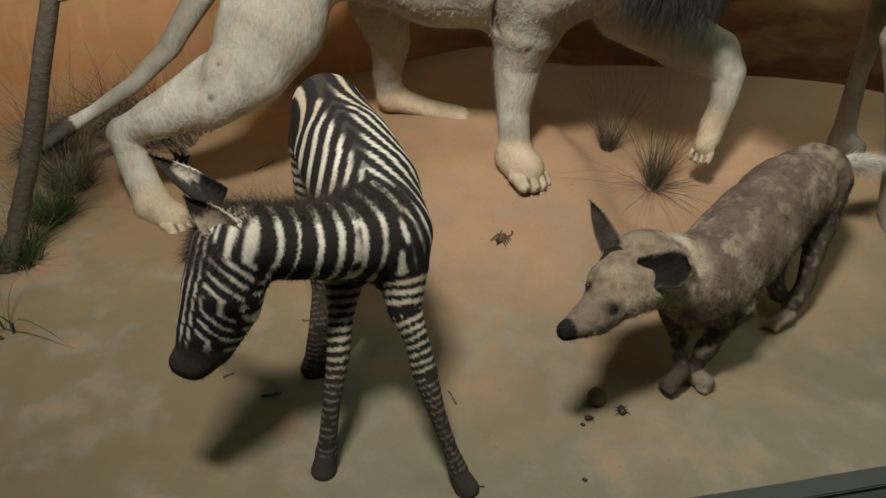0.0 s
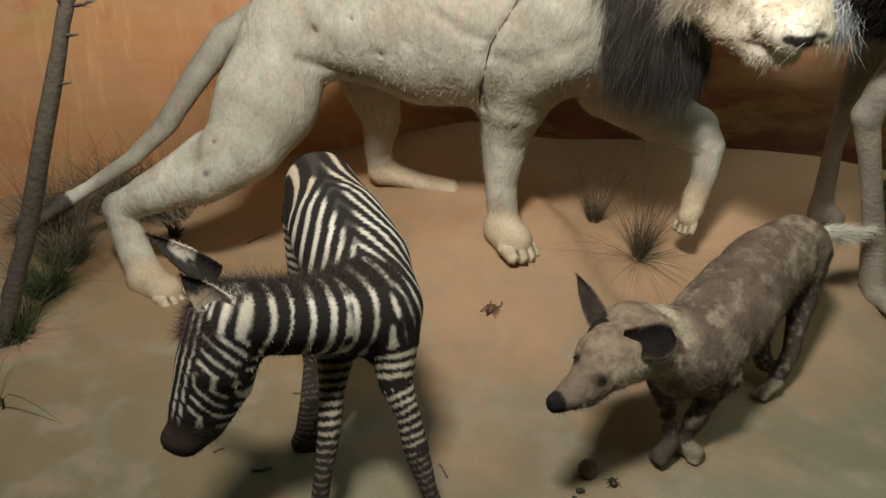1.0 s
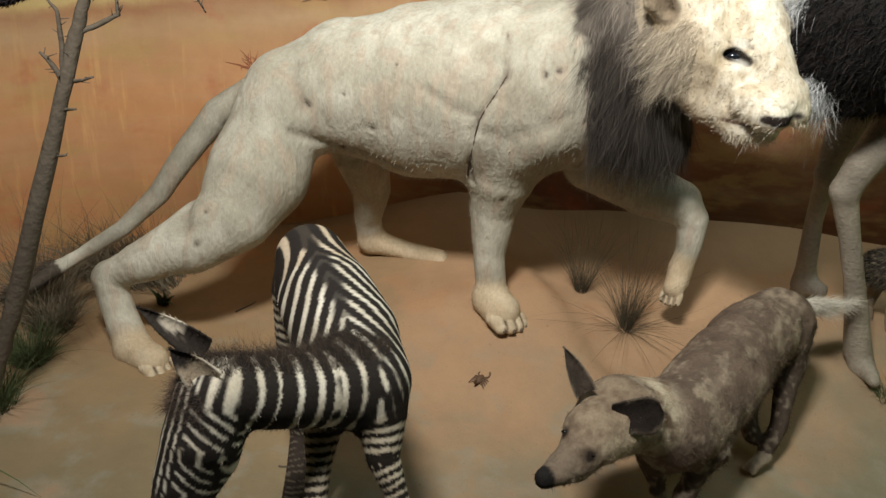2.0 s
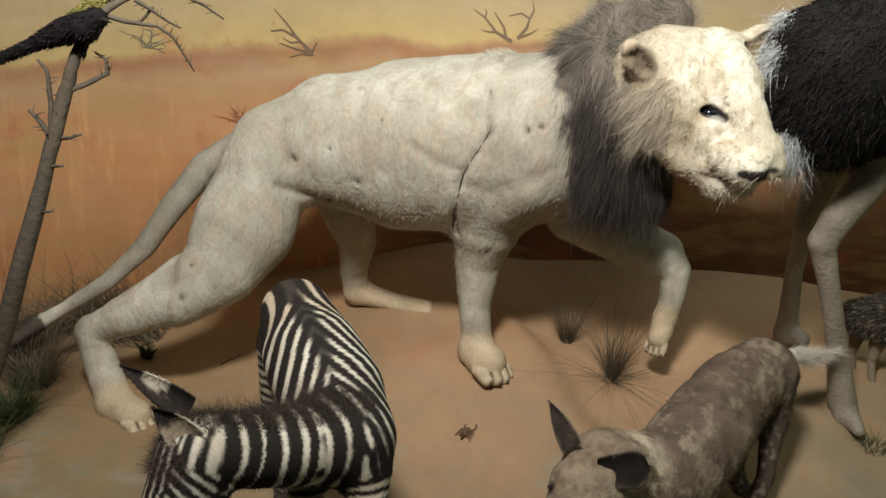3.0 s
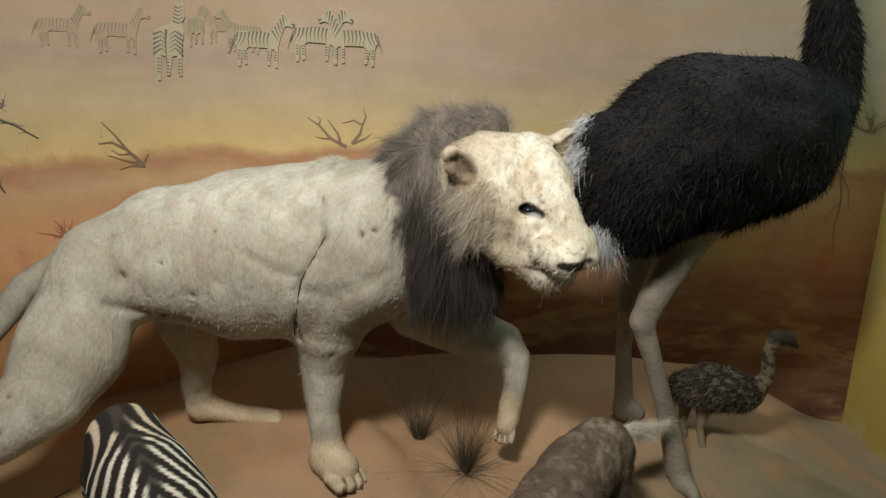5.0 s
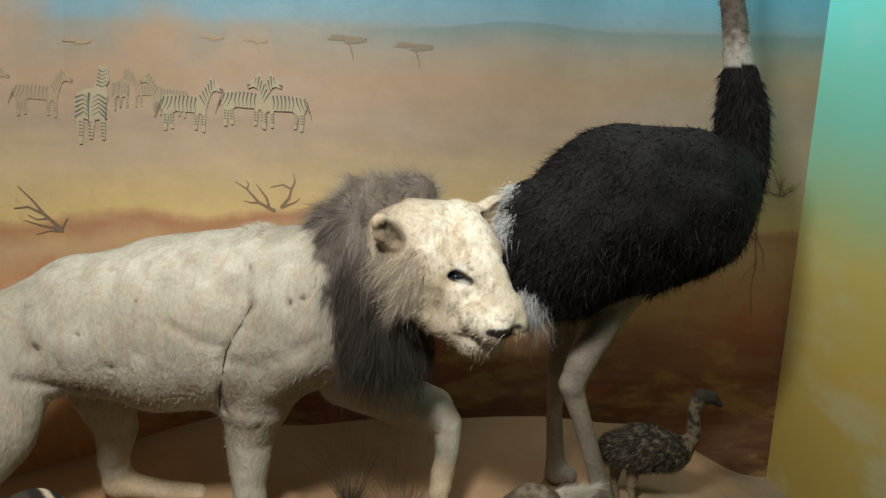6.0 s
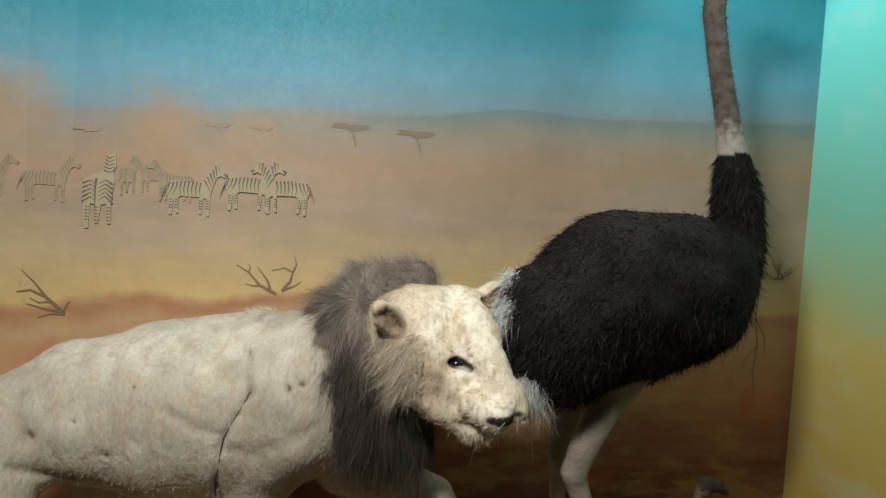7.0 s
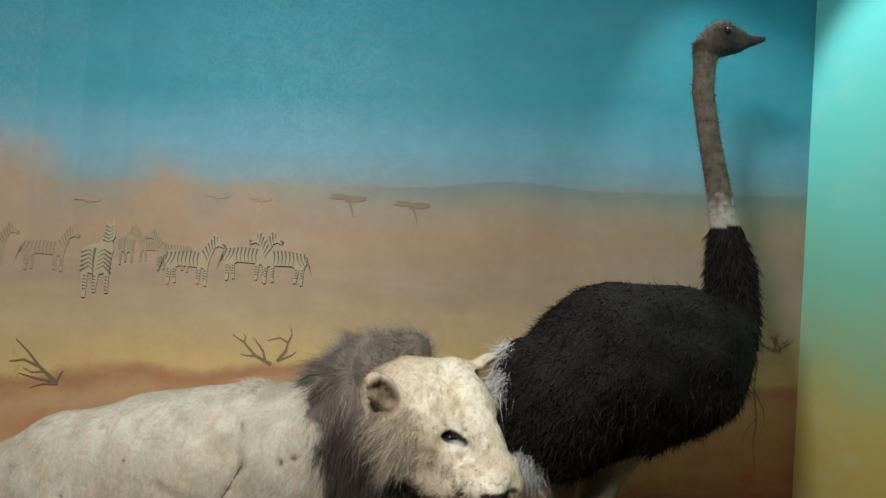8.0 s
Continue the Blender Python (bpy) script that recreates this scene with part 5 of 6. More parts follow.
def ostrich():
    rng = np.random.default_rng(9)
    body = [(1.152, 2.720, 1.220, 0.197), (1.366, 2.820, 1.304, 0.268), (1.606, 2.900, 1.334, 0.248), (1.712, 2.920, 1.345, 0.168)]
    belly = [(1.160, 2.750, 1.107, 0.143), (1.401, 2.830, 1.178, 0.158), (1.626, 2.900, 1.245, 0.138)]
    neck_low = [(1.745, 2.930, 1.410, 0.125), (1.825, 2.950, 1.510, 0.097), (1.821, 2.950, 1.646, 0.081), (1.785, 2.940, 1.784, 0.051)]
    neck_high = [(1.782, 2.940, 1.802, 0.049), (1.755, 2.940, 1.919, 0.041), (1.712, 2.940, 2.093, 0.037), (1.673, 2.930, 2.266, 0.037), (1.675, 2.930, 2.375, 0.039)]
    head = [(1.677, 2.930, 2.415, 0.047), (1.727, 2.930, 2.450, 0.063), (1.778, 2.930, 2.450, 0.043)]
    beak = [(1.768, 2.930, 2.442, 0.039), (1.839, 2.930, 2.454, 0.020), (1.886, 2.930, 2.465, 0.010)]
    thigh_near = [(1.405, 2.800, 1.056, 0.080), (1.358, 2.800, 0.951, 0.062), (1.285, 2.780, 0.802, 0.049), (1.262, 2.780, 0.729, 0.041)]
    shank_near = [(1.259, 2.780, 0.720, 0.039), (1.313, 2.800, 0.589, 0.032), (1.375, 2.820, 0.432, 0.031), (1.427, 2.840, 0.286, 0.037), (1.464, 2.840, 0.164, 0.045), (1.490, 2.820, 0.105, 0.034)]
    thigh_far = [(1.301, 3.000, 0.899, 0.072), (1.265, 3.000, 0.713, 0.037)]
    shank_far = [(1.265, 3.000, 0.713, 0.032), (1.286, 3.060, 0.520, 0.029), (1.322, 3.120, 0.324, 0.035), (1.334, 3.130, 0.252, 0.045)]
    toe_near = [(1.480, 2.820, 0.125, 0.037), (1.492, 2.770, 0.126, 0.028), (1.490, 2.720, 0.127, 0.018)]
    toe_far = [(1.340, 3.130, 0.253, 0.041), (1.375, 3.080, 0.261, 0.028)]
    chains = {"body": (body, None), "belly": (belly, 0.08), "neck_low": (neck_low, 0.06), "neck_high": (neck_high, 0.012), "head": (head, 0.02), "beak": (beak, 0.012), "thigh_near": (thigh_near, 0.02),
              "shank_near": (shank_near, 0.02), "thigh_far": (thigh_far, 0.02), "shank_far": (shank_far, 0.02), "toe_near": (toe_near, 0.02), "toe_far": (toe_far, 0.02)}
    verts, quads = fused(chains, 0.010, 0.08)
    normal = skin_normals(verts, quads)
    which, part_way, run, dist = nearest(verts, chains)
    black = np.array((0.016, 0.014, 0.0135))
    col = np.tile(black, (len(verts), 1))
    w = which == "neck_high"
    grey = blend((0.09, 0.076, 0.062), (0.21, 0.18, 0.15), grid_noise(verts, 60, 2))
    col[w] = blend(grey[w], (0.50, 0.47, 0.42), smooth01(part_way[w] + (grid_noise(verts[w], 70, 5) - 0.5) * 0.16, 0.22, 0.06) * 0.9)
    w = which == "head"
    col[w] = blend((0.04, 0.035, 0.03), (0.10, 0.085, 0.07), grid_noise(verts[w], 60, 3))
    col[which == "beak"] = (0.055, 0.048, 0.043)
    legs = np.isin(which, ("thigh_near", "shank_near", "thigh_far", "shank_far", "toe_near", "toe_far"))
    col[legs] = blend((0.20, 0.175, 0.14), (0.34, 0.30, 0.24), grid_noise(verts[legs] * np.array((1, 1, 0.4)), 26, 4))
    m = Mount()
    verts = verts + normal * np.where(np.isin(which, ("body", "belly", "neck_low")), (grid_noise(verts, 11, 3) - 0.5) * 0.03, 0)[:, None]
    m.add(verts, quads, col)
    plume = np.flatnonzero(np.isin(which, ("body", "belly")))
    pick = rng.choice(plume, 42000)
    rear = np.array((-0.75, -0.2, -0.35))
    hv, hq, of = strands(verts[pick], normal[pick] * 0.14 + rear + rng.normal(size=(len(pick), 3)) * 0.40, rng.uniform(0.010, 0.030, len(pick)), rng.uniform(0.001, 0.0035, len(pick)), 0.5, rng, 3, 0.5)
    m.add(hv, hq, blend((0.008, 0.007, 0.007), (0.040, 0.034, 0.031), rng.random(len(pick)) ** 2)[of], 0)
    low = np.flatnonzero(which == "neck_low")
    pick = rng.choice(low, 3500)
    hv, hq, of = strands(verts[pick], normal[pick] * 0.4 + np.array((0, 0, -0.8)) + rng.normal(size=(len(pick), 3)) * 0.2, rng.uniform(0.02, 0.05, len(pick)), rng.uniform(0.002, 0.005, len(pick)), 0.2, rng)
    m.add(hv, hq, blend((0.010, 0.009, 0.009), (0.045, 0.038, 0.033), rng.random(len(pick)) ** 2)[of], 0)
    # white plumes at the tail
    for spot, count in (((0.978, 2.720, 1.356), 500), ((0.974, 2.660, 1.262), 700), ((1.045, 2.620, 1.024), 1300), ((1.048, 2.640, 0.929), 900)):
        near = np.argsort(((verts - np.array(spot)) ** 2).sum(1))[:60]
        pick = rng.choice(near, count)
        hv, hq, of = strands(verts[pick] + rng.normal(size=(count, 3)) * 0.012, normal[pick] * 0.35 + np.array((-0.10, -0.1, -0.6)) + rng.normal(size=(count, 3)) * 0.22, rng.uniform(0.02, 0.06, count), rng.uniform(0.0007, 0.0016, count), 0.35, rng, 4, 0.7)
        m.add(hv, hq, blend((0.46, 0.48, 0.49), (0.78, 0.79, 0.78), rng.random(count))[of], 0)
    # down on neck and crown
    pick = rng.choice(np.flatnonzero(np.isin(which, ("neck_high", "head"))), 2200)
    hv, hq, of = strands(verts[pick], normal[pick] * 0.7 + np.array((0, 0, 0.1)) + rng.normal(size=(len(pick), 3)) * 0.3, rng.uniform(0.006, 0.018, len(pick)), np.full(len(pick), 0.0014), 0.1, rng, 2)
    m.add(hv, hq, (col[pick] * 0.8)[of], 0)
    m.ball(np.array(head[1][:3]) + np.array((0.0, -head[1][3] * 0.86, 0.012)), 0.017, (0.012, 0.009, 0.007), 1)
    return m.finish("ostrich_mount", [PLUMAGE, GLASS_EYE], "mounted ostrich with black plumage, white tail plumes and bare grey legs", "mounted ostrich")


def chick():
    rng = np.random.default_rng(11)
    body = [(1.525, 3.020, 0.399, 0.061), (1.614, 3.020, 0.406, 0.085), (1.726, 3.020, 0.392, 0.069)]
    neck = [(1.767, 3.020, 0.384, 0.045), (1.814, 3.020, 0.454, 0.026), (1.805, 3.020, 0.561, 0.022), (1.825, 3.020, 0.610, 0.030), (1.865, 3.020, 0.608, 0.026), (1.905, 3.020, 0.579, 0.010)]
    leg = [(1.596, 3.020, 0.326, 0.029), (1.594, 3.020, 0.236, 0.014), (1.616, 3.000, 0.134, 0.012)]
    leg_b = [(x - 0.05, y + 0.05, z, r) for x, y, z, r in leg]
    foot = [(leg[-1][0] - 0.01, leg[-1][1], leg[-1][2] - 0.005, 0.012), (leg[-1][0] + 0.05, leg[-1][1] - 0.02, leg[-1][2] - 0.012, 0.008)]
    chains = {"body": (body, None), "neck": (neck, 0.02), "leg": (leg, 0.015), "leg_b": (leg_b, 0.015), "foot": (foot, 0.01)}
    verts, quads = fused(chains, 0.006, 0.03)
    normal = skin_normals(verts, quads)
    which, part_way, run, dist = nearest(verts, chains)
    col = blend((0.035, 0.028, 0.022), (0.24, 0.195, 0.14), smooth01(grid_noise(verts * np.array((0.4, 1, 1)), 110, 2), 0.5, 0.72) * 0.7)
    w = np.isin(which, ("leg", "leg_b", "foot"))
    col[w] = (0.26, 0.21, 0.15)
    w = which == "neck"
    col[w] = blend((0.17, 0.135, 0.09), (0.05, 0.04, 0.03), smooth01(grid_noise(verts[w], 90, 5), 0.45, 0.62))
    col[w] = blend(col[w], (0.04, 0.033, 0.027), smooth01(part_way[w], 0.62, 0.75))
    m = Mount()
    m.add(verts, quads, col)
    pick = rng.choice(np.flatnonzero(which == "body"), 11000)
    hv, hq, of = strands(verts[pick], normal[pick] * 0.4 + np.array((-0.7, 0, -0.15)) + rng.normal(size=(len(pick), 3)) * 0.3, rng.uniform(0.010, 0.026, len(pick)), rng.uniform(0.0008, 0.002, len(pick)), 0.2, rng)
    m.add(hv, hq, blend((0.022, 0.018, 0.014), (0.36, 0.30, 0.22), rng.random(len(pick)) ** 3)[of], 0)
    return m.finish("ostrich_chick_mount", [PLUMAGE], "mounted ostrich chick with mottled brown bristly down", "mounted chick")


lion()
zebra()
wild_dog()
ostrich()
chick()

# ---- painted figures on the mural, flat and plain ----
PAINT_GREY = plain("mural_grey_paint", (0.215, 0.18, 0.125), 0.7, 30, 0.25, 0.05, 0.001)
PAINT_FAINT = plain("mural_faint_paint", (0.32, 0.245, 0.165), 0.7, 30, 0.25, 0.05, 0.001)
PAINT_BROWN = plain("mural_brown_paint", (0.19, 0.13, 0.08), 0.7, 40, 0.4, 0.05, 0.001)
PAINT_RED = plain("mural_red_paint", (0.34, 0.13, 0.07), 0.7, 40, 0.4, 0.05, 0.001)


PAINT_CREAM = plain("mural_cream_paint", (0.36, 0.31, 0.205), 0.7, 30, 0.25, 0.05, 0.001)
PAINT_PALE = plain("mural_pale_paint", (0.31, 0.255, 0.17), 0.7, 30, 0.25, 0.05, 0.001)
PAINT_DARK = plain("mural_dark_paint", (0.12, 0.108, 0.088), 0.7, 30, 0.3, 0.05, 0.001)
PAINT_FADED = plain("mural_faded_paint", (0.235, 0.185, 0.13), 0.7, 30, 0.25, 0.05, 0.001)


def wall_depth(x):
    """y of the back wall's face at x, with its bend."""
    return WALL_Y if x > -0.45 else WALL_Y - 1.55 * (1 - math.sqrt(max(0.0, 1 - ((-0.45 - x) / 1.55) ** 2)))


def flat_shape(name, pieces, material, x, z, size, lift=0.0):
    """Paint on the back wall: soft-edged ovals and strokes (centre, half sizes, tilt), one thin film over another."""
    bm = bmesh.new()
    for k, (px, pz, rx, rz, tilt) in enumerate(pieces):
        c, s = math.cos(radians(tilt)), math.sin(radians(tilt))
        ring = []
        for a in range(14):
            t = 2 * math.pi * a / 14
            u, v = rx * math.cos(t), rz * math.sin(t)
            vx = x + size * (px + u * c - v * s)
            ring.append(bm.verts.new((vx, wall_depth(vx) - (0.0022 if vx > -0.40 else 0.006) - lift * 0.2 - 0.0001 * k, z + size * (pz + u * s + v * c))))
        bm.faces.new(ring)
    return part(name, bm, material, wall_north)


def strokes(name, lines, material, x, z, size, lift=0.0):
    """Painted twigs: bent tapering strokes on the back wall, each line (x, z) points with a width."""
    bm = bmesh.new()
    for k, (width, pts) in enumerate(lines):
        rows = []
        for i, (px, pz) in enumerate(pts):
            a, b = pts[max(i - 1, 0)], pts[min(i + 1, len(pts) - 1)]
            dx, dz = b[0] - a[0], b[1] - a[1]
            n = math.hypot(dx, dz) or 1
            w = width * (1 - 0.8 * i / (len(pts) - 1)) / 2
            rows.append([bm.verts.new((x + size * px + sgn * w * -dz / n, wall_depth(x + size * px) - (0.0022 if x + size * px > -0.40 else 0.006) - lift * 0.2 - 0.00001 * k, z + size * pz + sgn * w * dx / n)) for sgn in (-1, 1)])
        for r0, r1 in zip(rows[:-1], rows[1:]):
            bm.faces.new((r0[0], r0[1], r1[1], r1[0]))
    return part(name, bm, material, wall_north)


SIDE_ON = [(-0.48, 0.08), (-0.43, 0.18), (-0.30, 0.21), (-0.05, 0.17), (0.18, 0.18), (0.30, 0.24), (0.40, 0.42), (0.47, 0.54), (0.50, 0.66), (0.55, 0.57), (0.66, 0.47), (0.76, 0.36), (0.73, 0.30), (0.62, 0.34),
           (0.54, 0.30), (0.46, 0.08), (0.42, -0.10), (0.41, -0.52), (0.35, -0.52), (0.34, -0.16), (0.28, -0.14), (0.25, -0.48), (0.19, -0.48), (0.20, -0.13), (-0.18, -0.12), (-0.24, -0.16), (-0.22, -0.48),
           (-0.28, -0.48), (-0.33, -0.18), (-0.36, -0.52), (-0.42, -0.52), (-0.44, -0.16), (-0.49, -0.04)]
SIDE_BANDS = [(0.040, [(u, 0.175 + 0.02 * math.cos(6 * u)), (u - 0.03, 0.03), (u - 0.01 - 0.1 * (u < -0.2), -0.11)]) for u in (-0.42, -0.34, -0.26, -0.18, -0.10, -0.02, 0.06, 0.14, 0.22)]
SIDE_BANDS += [(0.036, [(0.29 + 0.055 * k, 0.23 + 0.08 * k), (0.37 + 0.04 * k, 0.10 + 0.07 * k), (0.41 + 0.035 * k, 0.02 + 0.075 * k)]) for k in range(5)]
SIDE_BANDS += [(0.030, [(x - 0.035, -0.20 - 0.055 * k), (x + 0.035, -0.21 - 0.055 * k)]) for x in (-0.385, -0.26, 0.23, 0.375) for k in range(4)]
SIDE_BANDS += [(0.030, [(0.50, 0.55), (0.54, 0.42)]), (0.026, [(0.57, 0.53), (0.60, 0.40)]), (0.070, [(0.75, 0.35), (0.68, 0.39)]), (0.030, [(-0.47, 0.10), (-0.53, -0.05), (-0.60, -0.28)])]
REAR_ON = [(-0.25, -0.14), (-0.28, 0.08), (-0.23, 0.24), (-0.10, 0.32), (0.05, 0.36), (0.12, 0.52), (0.15, 0.66), (0.16, 0.80), (0.20, 0.72), (0.25, 0.74), (0.29, 0.82), (0.31, 0.68), (0.32, 0.50), (0.27, 0.40),
           (0.30, 0.24), (0.27, 0.04), (0.25, -0.14), (0.25, -0.56), (0.19, -0.56), (0.16, -0.20), (0.07, -0.22), (0.03, -0.56), (-0.03, -0.56), (-0.04, -0.22), (-0.12, -0.20), (-0.14, -0.66), (-0.20, -0.66)]
REAR_BANDS = [(0.040, [(-0.26, 0.16 - 0.085 * k), (-0.12, 0.22 - 0.075 * k), (-0.02, 0.14 - 0.075 * k)]) for k in range(5)]
REAR_BANDS += [(0.040, [(0.27, 0.16 - 0.085 * k), (0.14, 0.24 - 0.075 * k), (0.02, 0.16 - 0.075 * k)]) for k in range(5)]
REAR_BANDS += [(0.034, [(0.10 + 0.012 * k, 0.42 + 0.065 * k), (0.20, 0.38 + 0.065 * k), (0.29, 0.43 + 0.065 * k)]) for k in range(5)]
REAR_BANDS += [(0.030, [(x - 0.035, -0.26 - 0.06 * k), (x + 0.035, -0.27 - 0.06 * k)]) for x in (-0.165, 0.0, 0.215) for k in range(5)] + [(0.05, [(-0.02, 0.26), (-0.04, 0.05), (-0.03, -0.34)])]


def grazer(outline, bands, paint, dark, x, z, size, flip=1, lift=0.0):
    """One painted grazer: a filled outline with tapering bands brushed over it."""
    bm = bmesh.new()
    ring = [bm.verts.new((x + flip * size * u, wall_depth(x + flip * size * u) - (0.0022 if x + flip * size * u > -0.40 else 0.006) - lift * 0.2, z + size * v)) for u, v in outline]
    bm.faces.new(ring[::-1] if flip > 0 else ring)
    part("painted_grazer", bm, paint, wall_north)
    strokes("painted_bands", [(w * size, [(flip * u, v) for u, v in pts]) for w, pts in bands], dark, x, z, size, lift + 0.0028)


grazer(SIDE_ON, SIDE_BANDS, PAINT_FAINT, PAINT_FADED, -0.915, 1.575, 0.150, 1, 0.0000)
grazer(SIDE_ON, SIDE_BANDS, PAINT_FAINT, PAINT_FADED, -0.710, 1.570, 0.165, 1, 0.0050)
grazer(SIDE_ON, SIDE_BANDS, PAINT_FAINT, PAINT_FADED, -0.305, 1.605, 0.120, -1, 0.0100)
grazer(REAR_ON, REAR_BANDS, PAINT_PALE, PAINT_GREY, -0.410, 1.603, 0.115, 1, 0.0150)
grazer(SIDE_ON, SIDE_BANDS, PAINT_PALE, PAINT_GREY, -0.225, 1.590, 0.150, -1, 0.0200)
grazer(REAR_ON, REAR_BANDS, PAINT_CREAM, PAINT_DARK, -0.520, 1.530, 0.215, 1, 0.0250)
grazer(SIDE_ON, SIDE_BANDS, PAINT_CREAM, PAINT_DARK, -0.165, 1.560, 0.190, 1, 0.0300)
grazer(SIDE_ON, SIDE_BANDS, PAINT_CREAM, PAINT_DARK, 0.065, 1.590, 0.190, 1, 0.0350)
grazer(SIDE_ON, SIDE_BANDS, PAINT_CREAM, PAINT_DARK, 0.215, 1.585, 0.190, -1, 0.0400)
for x, z, size, tone in ((0.455, 1.845, 0.18, PAINT_BROWN), (0.72, 1.835, 0.18, PAINT_BROWN), (-0.57, 1.77, 0.12, PAINT_FAINT), (-0.07, 1.82, 0.11, PAINT_FAINT), (0.10, 1.82, 0.11, PAINT_FAINT)):
    flat_shape("painted_acacia", [(0, 0.08, 0.44, 0.045, 4), (-0.16, 0.11, 0.22, 0.04, -3), (0.18, 0.03, 0.26, 0.04, 8), (0.08, -0.10, 0.018, 0.14, 14), (0.13, -0.25, 0.014, 0.14, 10), (0.0, 0.0, 0.012, 0.1, 40)], PAINT_FAINT if tone is PAINT_FAINT else PAINT_GREY, x, z, size)


def painted_bush(x, z, size, seed, material=PAINT_BROWN, lean=0.0):
    r = random.Random(seed)
    lines = []
    for k in range(9):
        a = r.uniform(-1.1, 1.1) + lean
        n = r.uniform(0.45, 1.0)
        pts = [(0.25 * (k / 9 - 0.5), 0.0)]
        for i in range(1, 5):
            a += r.uniform(-0.45, 0.45)
            pts.append((pts[-1][0] + math.sin(a) * n / 4, pts[-1][1] + math.cos(a) * n / 4))
        lines.append((0.0055, pts))
        if r.random() < 0.7:
            q = pts[2]
            b = a + r.choice((-0.9, 0.9))
            lines.append((0.0035, [q, (q[0] + 0.12 * math.sin(b), q[1] + 0.12 * math.cos(b)), (q[0] + 0.2 * math.sin(b * 1.2), q[1] + 0.2 * math.cos(b * 1.2))]))
    strokes("painted_bush", lines, material, x, z, size)


strokes("painted_bush", [(0.016, [(0.0, 0.0), (-0.31, 0.29), (-0.59, 0.43), (-0.83, 0.39)]), (0.012, [(-0.31, 0.29), (-0.51, 0.56), (-0.76, 0.83)]), (0.012, [(0.0, 0.0), (-0.34, 0.06), (-0.66, 0.16)]), (0.009, [(-0.21, 0.21), (-0.44, 0.18), (-0.6, 0.27)]), (0.01, [(0.04, -0.03), (-0.23, -0.04), (-0.46, -0.12)]), (0.008, [(0.0, 0.0), (0.08, 0.18), (0.12, 0.23)])], PAINT_BROWN, -0.633, 1.049, 0.2)
painted_bush(-1.25, 1.04, 0.13, 14, PAINT_GREY, 0.6)
strokes("painted_bush", [(0.015, [(0.0, 0.0), (-0.33, 0.16), (-0.57, 0.42), (-0.81, 0.56)]), (0.01, [(-0.33, 0.16), (-0.48, 0.15), (-0.63, 0.18)]), (0.012, [(-0.11, 0.03), (-0.18, 0.26), (-0.32, 0.44), (-0.4, 0.54)]), (0.014, [(0.11, 0.07), (0.27, 0.28), (0.31, 0.46), (0.14, 0.55), (-0.11, 0.48)]), (0.01, [(0.31, 0.46), (0.38, 0.63), (0.33, 0.8)]), (0.01, [(0.11, 0.07), (0.39, 0.2), (0.49, 0.29)]), (0.008, [(-0.57, 0.42), (-0.54, 0.53), (-0.6, 0.59)])], PAINT_BROWN, 0.193, 1.160, 0.2)
painted_bush(2.34, 1.33, 0.13, 10)
painted_bush(-0.93, 0.74, 0.11, 12, PAINT_RED)
strokes("painted_bush", [(0.006, [(0, 0), (-0.02, -0.3), (0.03, -0.6), (0.0, -0.9), (0.05, -1.2)]), (0.004, [(-0.02, -0.3), (0.1, -0.5), (0.12, -0.7)]), (0.004, [(0.03, -0.6), (-0.1, -0.75), (-0.12, -0.9)])], PAINT_BROWN, 2.25, 1.28, 0.4)

# ---- plants, tree and small things on the sand ----
BARK = plain("grey_bark", (0.115, 0.095, 0.073), 0.9, 55, 0.55, 0.8, 0.006, 0.1)
DRY_GRASS = plain("dry_grass", (0.145, 0.12, 0.08), 0.8, 30, 0.5, 0.2, 0.002, 0.15)
GREEN_GRASS = plain("green_grass", (0.075, 0.095, 0.040), 0.75, 30, 0.5, 0.2, 0.002, 0.2)
DARK_GRASS = plain("dark_grass", (0.075, 0.062, 0.04), 0.8, 30, 0.5, 0.2, 0.002, 0.15)


